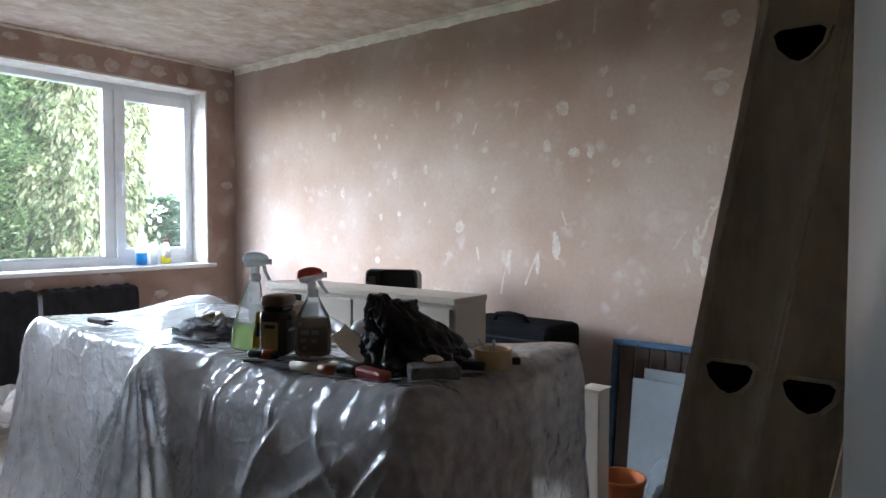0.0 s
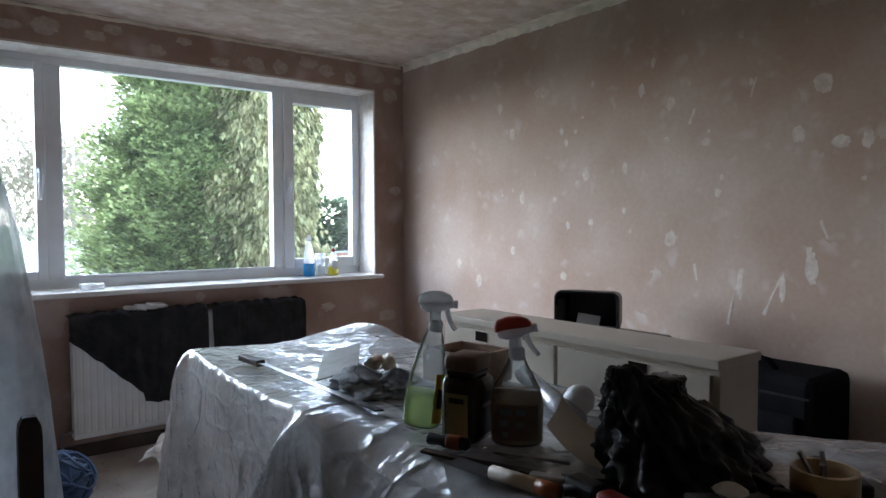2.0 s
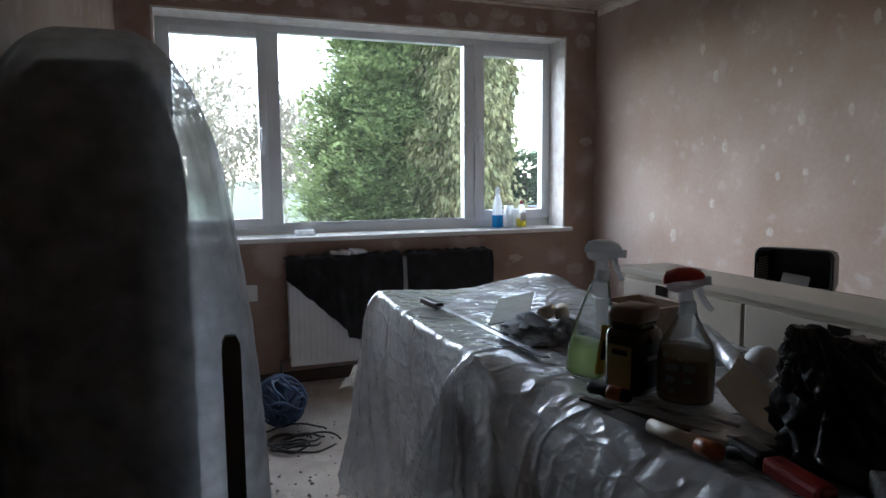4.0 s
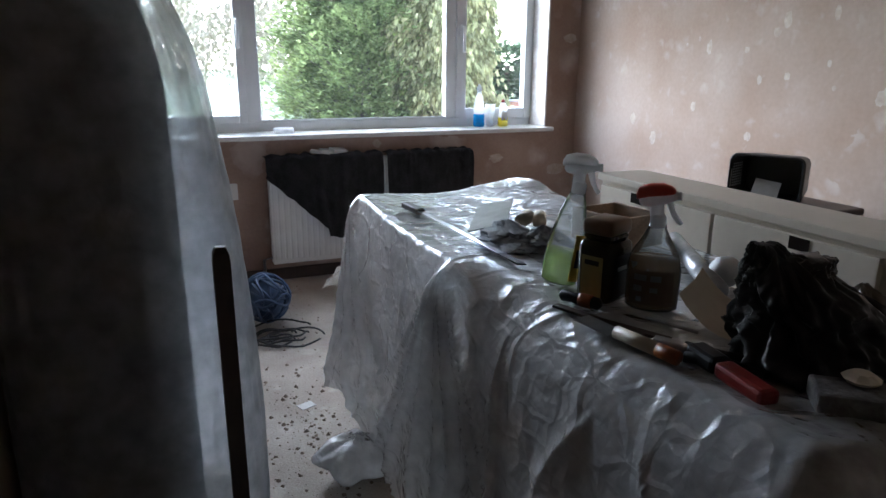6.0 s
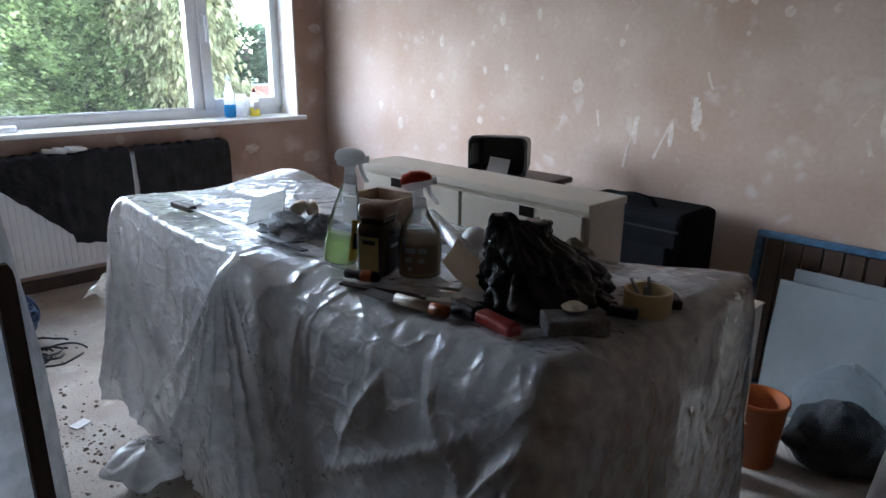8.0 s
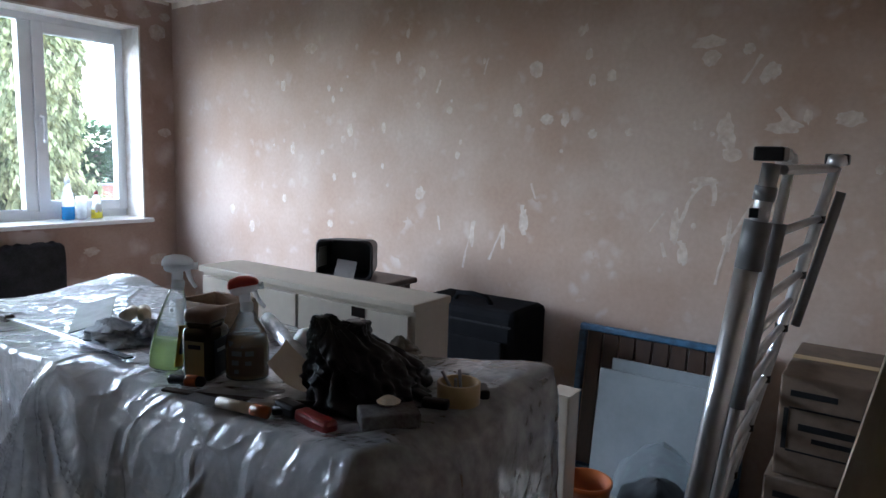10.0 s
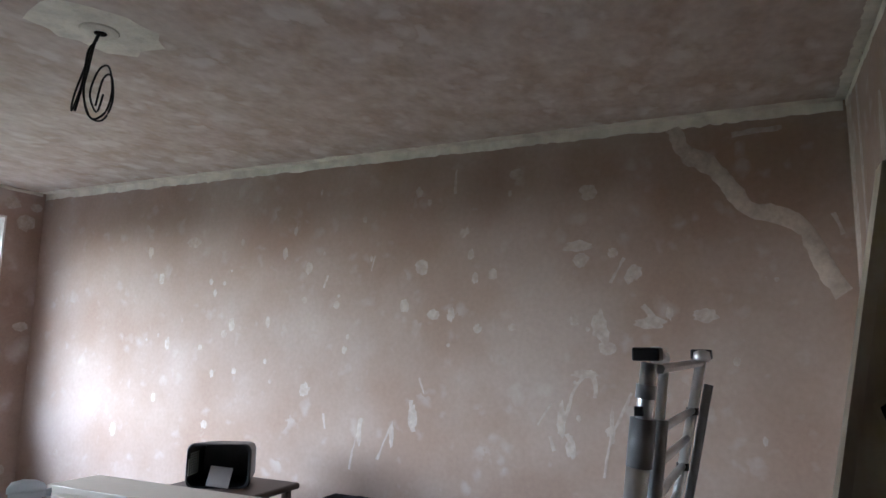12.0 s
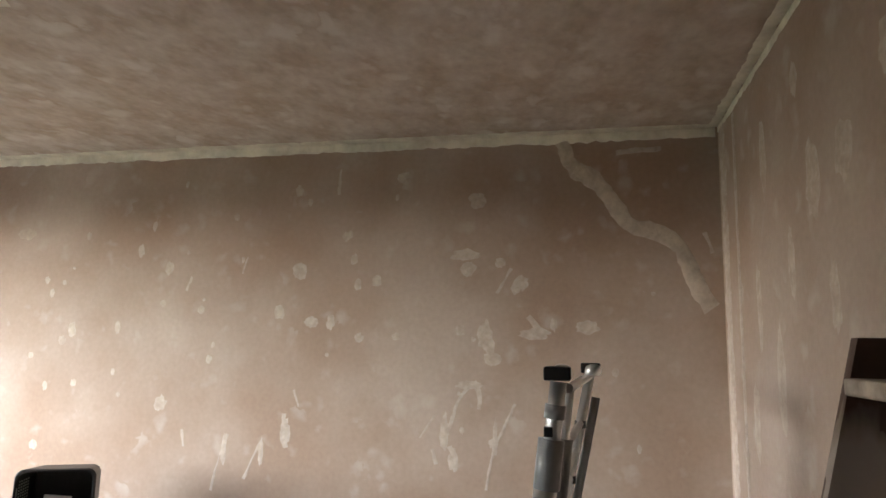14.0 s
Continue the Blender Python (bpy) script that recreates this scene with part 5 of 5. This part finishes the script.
def wire(pts, r=0.0032):
    P = [o + side * -a + Vector((0, 0, -b)) for a, b in pts]
    fine = []
    for i in range(len(P) - 1):
        p0, p1, p2, p3 = P[max(i - 1, 0)], P[i], P[i + 1], P[min(i + 2, len(P) - 1)]
        for k in range(6):
            t = k / 6
            fine.append(0.5 * ((2 * p1) + (p2 - p0) * t + (2 * p0 - 5 * p1 + 4 * p2 - p3) * t * t + (3 * p1 - p0 - 3 * p2 + p3) * t ** 3))
    part("wire", tube(fine + [P[-1]], r, 6), WIRE, rose, smooth=True)


wire([(0.0, 0.0), (-0.01, 0.03), (-0.028, 0.06), (-0.035, 0.16), (-0.05, 0.26)], 0.004)
wire([(0.0, 0.0), (-0.012, 0.04), (-0.022, 0.12), (-0.03, 0.20), (0.0, 0.28), (0.04, 0.26), (0.055, 0.19), (0.04, 0.11), (0.01, 0.12), (-0.01, 0.2), (0.015, 0.26), (0.03, 0.2)])
wire([(-0.004, 0.0), (-0.02, 0.06), (-0.03, 0.18), (-0.01, 0.27), (0.035, 0.285), (0.06, 0.22), (0.05, 0.14), (0.025, 0.15), (0.01, 0.24)])
wire([(0.0, 0.0), (-0.016, 0.05), (-0.055, 0.20), (-0.06, 0.26), (-0.045, 0.21), (-0.02, 0.10)])

# ---- filler on the walls ----
rng = random.Random(2)


def blot(u, v, a, b, seed, n=22):
    out = []
    for i in range(n):
        t = 2 * math.pi * i / n
        w = 1 + 0.34 * nz(math.cos(t) * 1.5, math.sin(t) * 1.5, seed, 1.4) + 0.2 * nz(math.cos(t) * 4, math.sin(t) * 4, seed, 1.4)
        out.append((u + a * w * math.cos(t), v + b * w * math.sin(t)))
    return out


def smear(name, outline, place, parent):
    """A thin dab of filler with a feathered edge: outline in wall coordinates, place(u, v, lift) to the room."""
    n = len(outline)
    cu, cv = sum(p[0] for p in outline) / n, sum(p[1] for p in outline) / n
    vs = [place(p[0], p[1], 0.0004) for p in outline] + [place(cu + (p[0] - cu) * 0.8, cv + (p[1] - cv) * 0.8, 0.0009) for p in outline] + [place(cu, cv, 0.001)]
    fs = [(i, (i + 1) % n, n + (i + 1) % n, n + i) for i in range(n)] + [(n + i, n + (i + 1) % n, 2 * n) for i in range(n)]
    return raw(name, vs, fs, PATCH, parent, True)


def east(u, v, l):
    return (XR - l, u, v)


def south(u, v, l):
    return (u, YN + l, v)


def north(u, v, l):
    return (u, YW - l, v)


def over(u, v, l):
    return (u, v, H - l)


PATCHES = ((3.54, 2.0, .055, .03), (2.05, 1.805, .035, .04), (1.68, 1.76, .022, .027), (1.565, 2.226, .03, .03), (1.283, 1.873, .064, .025), (1.27, 1.81, .035, .032), (1.13, 1.837, .022, .022), (1.04, 1.75, .03, .03),
           (2.14, 1.614, .025, .035), (1.98, 1.573, .037, .025), (1.89, 1.573, .02, .035), (1.754, 1.508, .022, .022), (1.297, 1.548, .022, .025), (1.193, 1.524, .03, .064), (1.162, 1.428, .035, .03), (0.766, 1.567, .05, .03))
STREAKS = ((2.08, 1.084, .025, .06), (2.71, 1.19, .03, .035), (1.23, 2.114, .04, .035), (0.98, 1.537, .06, .025), (2.37, 1.0, .013, .064), (2.19, 1.0, .013, .06), (1.36, 1.12, .02, .074), (1.26, 1.317, .055, .018), (1.32, 1.007, .02, .05), (1.146, 1.1, .012, .084), (4.08, .9, .025, .04), (4.28, 1.0, .025, .035))
for k, (u, v, a, b) in enumerate(PATCHES + STREAKS):
    smear("filler_patch", blot(u, v, a, b, k * 3.7), east, wall_east)


small = random.Random(11)
for k in range(50):
    r_ = small.uniform(0.008, 0.022)
    smear("filler_patch", blot(small.uniform(0.45, 3.9), small.triangular(0.95, 2.3, 1.75), r_, r_ * small.uniform(0.8, 2.0), 200 + k * 1.9, 14), east, wall_east)


def ribbon(name, line, w, place, parent, seed, wob=0.35, material=FILLER, thick=0.003):
    """A trowelled band along a line on a surface, with an uneven width."""
    pts = []
    for i in range(len(line) - 1):
        a, b = Vector(line[i]), Vector(line[i + 1])
        k = max(2, int((b - a).length / 0.02))
        pts += [a.lerp(b, j / k) for j in range(k)]
    pts.append(Vector(line[-1]))
    for _ in range(2):
        pts = [pts[0]] + [(pts[i - 1] + pts[i] * 2 + pts[i + 1]) / 4 for i in range(1, len(pts) - 1)] + [pts[-1]]
    vs, fs = [], []
    n = len(pts)
    for i, p in enumerate(pts):
        d = (pts[min(i + 1, n - 1)] - pts[max(i - 1, 0)]).normalized()
        q = Vector((-d.y, d.x))
        w0 = w * (1 + wob * nz(i * 0.16, 0, seed, 1) + wob * nz(i * 0.6, 2, seed, 1))
        w1 = w * (1 + wob * nz(i * 0.16, 9, seed, 1) + wob * nz(i * 0.6, 7, seed, 1))
        for s_, l_ in ((-w0, 0.0004), (-w0 * 0.75, thick), (w1 * 0.75, thick), (w1, 0.0004)):
            vs.append(place(p.x + q.x * s_, p.y + q.y * s_, l_))
    for i in range(n - 1):
        for k in range(3):
            a = i * 4 + k
            fs.append((a, a + 4, a + 5, a + 1))
    return raw(name, vs, fs, material, parent, True)


ribbon("filled_chase", [(0.866, 2.363), (0.826, 2.248), (0.714, 2.177), (0.645, 2.075), (0.598, 1.993), (0.482, 1.959), (0.391, 1.908), (0.361, 1.827), (0.339, 1.737), (0.275, 1.648)], 0.034, east, wall_east, 4.0, 0.4, mat("chase_filler", (0.56, 0.47, 0.39), 0.9, var=0.12, scale=14, bump=0.1, bscale=60, spec=0.15))
TRAILS = ((((1.201, 1.572), (1.176, 1.489), (1.158, 1.4)), 0.02),
          (((1.239, 1.332), (1.301, 1.262), (1.333, 1.156), (1.374, 1.062)), 0.009),
          (((1.239, 1.332), (1.209, 1.277), (1.218, 1.219)), 0.01),
          (((1.062, 1.247), (1.102, 1.166), (1.155, 1.05), (1.181, 0.896)), 0.007),
          (((2.091, 1.168), (2.091, 1.087), (2.066, 1.023)), 0.014),
          (((2.358, 1.068), (2.386, 0.988), (2.423, 0.82)), 0.008),
          (((2.191, 1.046), (2.232, 0.959), (2.267, 0.878)), 0.009),
          (((1.411, 1.049), (1.392, 0.988)), 0.01),
          (((1.338, 1.064), (1.305, 0.97)), 0.011),
          (((1.402, 1.188), (1.468, 1.092)), 0.006),
          (((2.048, 1.273), (2.023, 1.2)), 0.008),
          (((2.586, 1.078), (2.571, 1.003)), 0.007),
          (((0.3, 1.956), (0.267, 1.872)), 0.012),
          (((1.082, 1.814), (1.142, 1.705)), 0.01),
          (((1.009, 1.61), (0.939, 1.517)), 0.012),
          (((1.869, 2.278), (1.877, 2.158)), 0.009),
          (((2.31, 1.872), (2.333, 1.793)), 0.007),
          (((2.595, 1.78), (2.618, 1.713)), 0.007),
          (((0.64, 2.308), (0.455, 2.32)), 0.012))
for k, (line_, w_) in enumerate(TRAILS):
    ribbon("filler_trail", line_, w_ * 0.8, east, wall_east, 30 + k * 1.7, 0.8, PATCH, 0.0008)
ribbon("joint_filler", [(YN + 0.01, H - 0.016), (YW - 0.01, H - 0.016)], 0.027, east, wall_east, 1.0, 0.32)
ribbon("joint_filler", [(XR - 0.018, YN + 0.01), (XR - 0.018, YW - 0.01)], 0.034, over, ceiling, 2.0, 0.4)
ribbon("joint_filler", [(DX + 0.02, YN + 0.02), (XR - 0.01, YN + 0.02)], 0.02, over, ceiling, 3.0, 0.5)
ribbon("joint_filler", [(DX + 0.02, H - 0.015), (XR - 0.01, H - 0.015)], 0.014, south, wall_south, 3.0, 0.5)
ribbon("joint_filler", [(XL + 0.02, H - 0.012), (XR - 0.02, H - 0.012)], 0.011, north, wall_north, 6.0, 0.5)
ribbon("corner_streak", [(3.40, 0.1), (3.40, 2.38)], 0.05, south, wall_south, 8.0, 0.4, PATCH)
ribbon("corner_streak", [(3.21, 0.4), (3.20, 2.36)], 0.018, south, wall_south, 9.0, 0.4, PATCH)
for k, (u, v, a, b) in enumerate(((2.83, 2.08, .035, .13), (2.4, 1.9, .05, .10), (2.2, 1.92, .05, .07), (2.95, 1.62, .03, .14), (2.6, 1.72, .03, .1), (2.75, 1.4, .04, .16), (3.05, 1.25, .04, .12), (2.3, 1.6, .03, .09), (1.95, 2.05, .05, .06), (2.5, 2.2, .03, .05))):
    smear("filler_patch", blot(u, v, a, b, 60 + k * 2.3), south, wall_south)
for k in range(16):
    u = 0.7 + 2.7 * k / 15 + rng.uniform(-0.05, 0.05)
    smear("filler_patch", blot(u, 2.335 - 0.09 * rng.random(), rng.uniform(0.03, 0.08), rng.uniform(0.02, 0.045), 90 + k), north, wall_north)
for u, v, a, b in ((3.36, 2.18, .06, .05), (3.40, 1.5, .05, .03), (2.0, 0.83, .03, .025), (3.33, 0.6, .07, .04), (2.85, 0.7, .05, .03)):
    smear("filler_patch", blot(u, v, a, b, u * 9), north, wall_north)
smear("filler_patch", blot(rx, ry, 0.19, 0.16, 5.5), over, ceiling).data.materials[0] = FILLER

# ---- outdoors ----
GRASS = mat("lawn", (0.07, 0.10, 0.03), 0.95, var=0.2, scale=1.5, bump=0.3, bscale=30)
LEAF1 = leaf_mat("cypress_foliage", (0.31, 0.36, 0.15), (0.17, 0.215, 0.09))
LEAF2 = leaf_mat("golden_conifer_foliage", (0.42, 0.39, 0.20), (0.25, 0.26, 0.13))
LEAF3 = leaf_mat("hedge_foliage", (0.12, 0.18, 0.09), (0.05, 0.08, 0.04))
BARK = mat("bark", (0.13, 0.10, 0.075), 0.9, var=0.2, scale=8, bump=0.3)
PALEBARK = mat("pale_birch_twigs", (0.46, 0.41, 0.31), 0.9, var=0.12, scale=5, bump=0.0)
BRICK = mat("red_brick", (0.30, 0.13, 0.09), 0.9, var=0.15, scale=10, bump=0.1)
ground = tagged(part("ground", cube(-300, -300, -0.9, 300, 600, -0.6), GRASS), "rough lawn outside the window", "ground", kind="structure")


def foliage(name, parent, material, spots_, size, droop, seed, up=0.0):
    """Many small leafy sprays, three blades each, hanging or spreading from the given spots (place, outward way)."""
    rg = np.random.RandomState(seed)
    P = np.repeat(np.array([s_[0] for s_ in spots_]), 3, 0)
    O = np.repeat(np.array([s_[1] for s_ in spots_]), 3, 0)
    n = len(P)
    L = size * rg.uniform(0.6, 1.5, n)[:, None]
    a = np.arctan2(O[:, 1], O[:, 0]) + rg.uniform(-1.1, 1.1, n)
    pit = up - droop * rg.uniform(0.4, 1.1, n) + rg.uniform(-0.3, 0.3, n)
    d = np.stack((np.cos(a) * np.cos(pit), np.sin(a) * np.cos(pit), np.sin(pit)), 1)
    sd = np.stack((-np.sin(a), np.cos(a), rg.uniform(-0.6, 0.6, n)), 1) * L * rg.uniform(0.16, 0.32, n)[:, None]
    P = P + rg.uniform(-0.5, 0.5, (n, 3)) * size
    q = P + d * L * 0.55
    t = P + d * L + np.array((0, 0, -0.25 * droop)) * L
    vs = np.stack((P - sd * 0.3, P + sd * 0.3, q + sd, q - sd, t), 1).reshape(-1, 3)
    b = np.arange(n) * 5
    fs = np.concatenate((np.stack((b, b + 1, b + 2, b + 3), 1).tolist(), ), 0).tolist() + np.stack((b + 3, b + 2, b + 4), 1).tolist()
    return raw(name, vs.tolist(), fs, material, parent)


def conifer(label, x, y, h, rad, material, droop, seed, n, size, tiers, taper):
    tree = thing("conifer_tree", label, "tree", pose(x, y, -0.6))
    part("trunk", tube([(0, 0, 0), (0.03, 0.02, h * 0.5), (0, 0, h)], 0.16, 10, taper=0.02), BARK, tree, smooth=True)
    rg = np.random.RandomState(seed)
    bm = bmesh.new()
    spots_ = []
    for k in range(tiers):
        f = (k + rg.uniform(0, 0.9)) / tiers
        z = 0.15 + f * (h - 0.3)
        r = rad * (1 - f) ** taper * rg.uniform(0.6, 1.15) * min(1.0, 0.6 + f * 2)
        a = rg.uniform(0, 6.283)
        e = Vector((r * math.cos(a), r * math.sin(a), z - droop * r * 0.35 + (0.35 * r if droop < 0.5 else 0)))
        mid = Vector((r * 0.5 * math.cos(a), r * 0.5 * math.sin(a), z + 0.05))
        if k % 2 == 0:
            tube([(0, 0, z), mid, e], 0.025, 5, bm, 0.006)
        m = n // tiers
        for _ in range(m):
            g = rg.uniform(0.25, 1.0) ** 0.6
            c = Vector((0, 0, z)).lerp(e, g)
            w = (0.12 if droop < 0.5 else 0.085) * rad * (1.1 - 0.4 * g)
            hang = rg.uniform(0, 1) ** 1.6 * droop * 0.62 * (0.4 + g)
            spots_.append(((c.x + rg.normal(0, w), c.y + rg.normal(0, w), c.z + rg.normal(0, 0.10) - hang), (math.cos(a), math.sin(a))))
    part("limbs", bm, BARK, tree, kind="stuff")
    foliage("crown", tree, material, spots_, size, droop, seed + 1, 0.0 if droop > 0.5 else 0.5)
    return tree


conifer("tall dense green cypress tree outside the window", 3.82, 11.8, 8.2, 1.72, LEAF1, 0.15, 3, 78000, 0.075, 620, 1.15)
conifer("drooping golden-green conifer tree outside the window", 5.0, 11.0, 8.4, 1.12, LEAF2, 1.15, 8, 84000, 0.085, 130, 0.6)


def bare_tree(x, y, h, seed):
    tree = thing("bare_tree", "pale leafless tree in the distance", "tree", pose(x, y, -0.6), group="bare trees")
    rg = random.Random(seed)
    bm = bmesh.new()

    def grow(p, d, L, r, depth):
        q = p + d * L
        m = (p + q) / 2 + Vector((rg.uniform(-1, 1), rg.uniform(-1, 1), 0)) * L * 0.08
        tube([p, m, q], r, 4 if depth < 3 else 3, bm, r * 0.6)
        if depth < 6:
            for _ in range(3 if depth < 5 else 2):
                e = (d + Vector((rg.uniform(-1, 1), rg.uniform(-1, 1), rg.uniform(-0.2, 0.7))) * 0.75).normalized()
                grow(p.lerp(q, rg.uniform(0.55, 1.0)), e, L * rg.uniform(0.55, 0.8), r * 0.55, depth + 1)

    grow(Vector((0, 0, 0)), Vector((0, 0, 1)), h * 0.33, 0.06, 0)
    part("branches", bm, PALEBARK, tree, kind="stuff")
    rn = np.random.RandomState(seed)
    tips = []
    for _ in range(1500):
        v = rn.normal(0, 1, 3)
        v *= rn.uniform(0.2, 1.0) ** 0.5 / (np.linalg.norm(v) + 1e-6)
        tips.append(((v[0] * h * 0.30, v[1] * h * 0.30, h * 0.60 + v[2] * h * 0.36), (v[0], v[1])))
    foliage("twigs", tree, PALEBARK, tips, 0.11, 0.1, seed, 0.9)["kind"] = "stuff"


for k, (x, y, h) in enumerate(((0.6, 20, 5.4), (2.0, 22, 6.0), (3.3, 21, 4.6), (-0.8, 24, 5.8), (4.4, 23, 5.0), (1.3, 25, 4.2))):
    bare_tree(x, y, h, 20 + k)
hedge = thing("hedge", "green shrubs beyond the garden", "hedge")
rg = np.random.RandomState(9)
spots_ = []
for cx, cz, r in ((12.0, 1.0, 1.3), (13.6, 1.3, 1.5), (15.4, 1.1, 1.6), (17.5, 1.3, 1.8)):
    for _ in range(800):
        v = rg.normal(0, 1, 3)
        v /= np.linalg.norm(v) + 1e-6
        r_ = r * rg.uniform(0.5, 1.0) ** 0.4
        spots_.append(((cx + v[0] * r_, 25 + v[1] * r_ * 0.6, cz - 0.3 + v[2] * r_ * 0.85), (v[0], v[1])))
foliage("leaves", hedge, LEAF3, spots_, 0.28, 0.3, 10, 0.5)["kind"] = "stuff"
part("stems", tube([(13.5, 25, -0.6), (13.5, 25, 1.4)], 0.12, 8), BARK, hedge)
fence = thing("brick_wall", "low red brick garden wall in the distance", "wall")
part("wall", cube(9, 22.5, -0.6, 22, 22.75, 0.15), BRICK, fence)
part("coping", cube(8.95, 22.45, 0.151, 22.05, 22.8, 0.21, 0.01), BOARDW, fence)
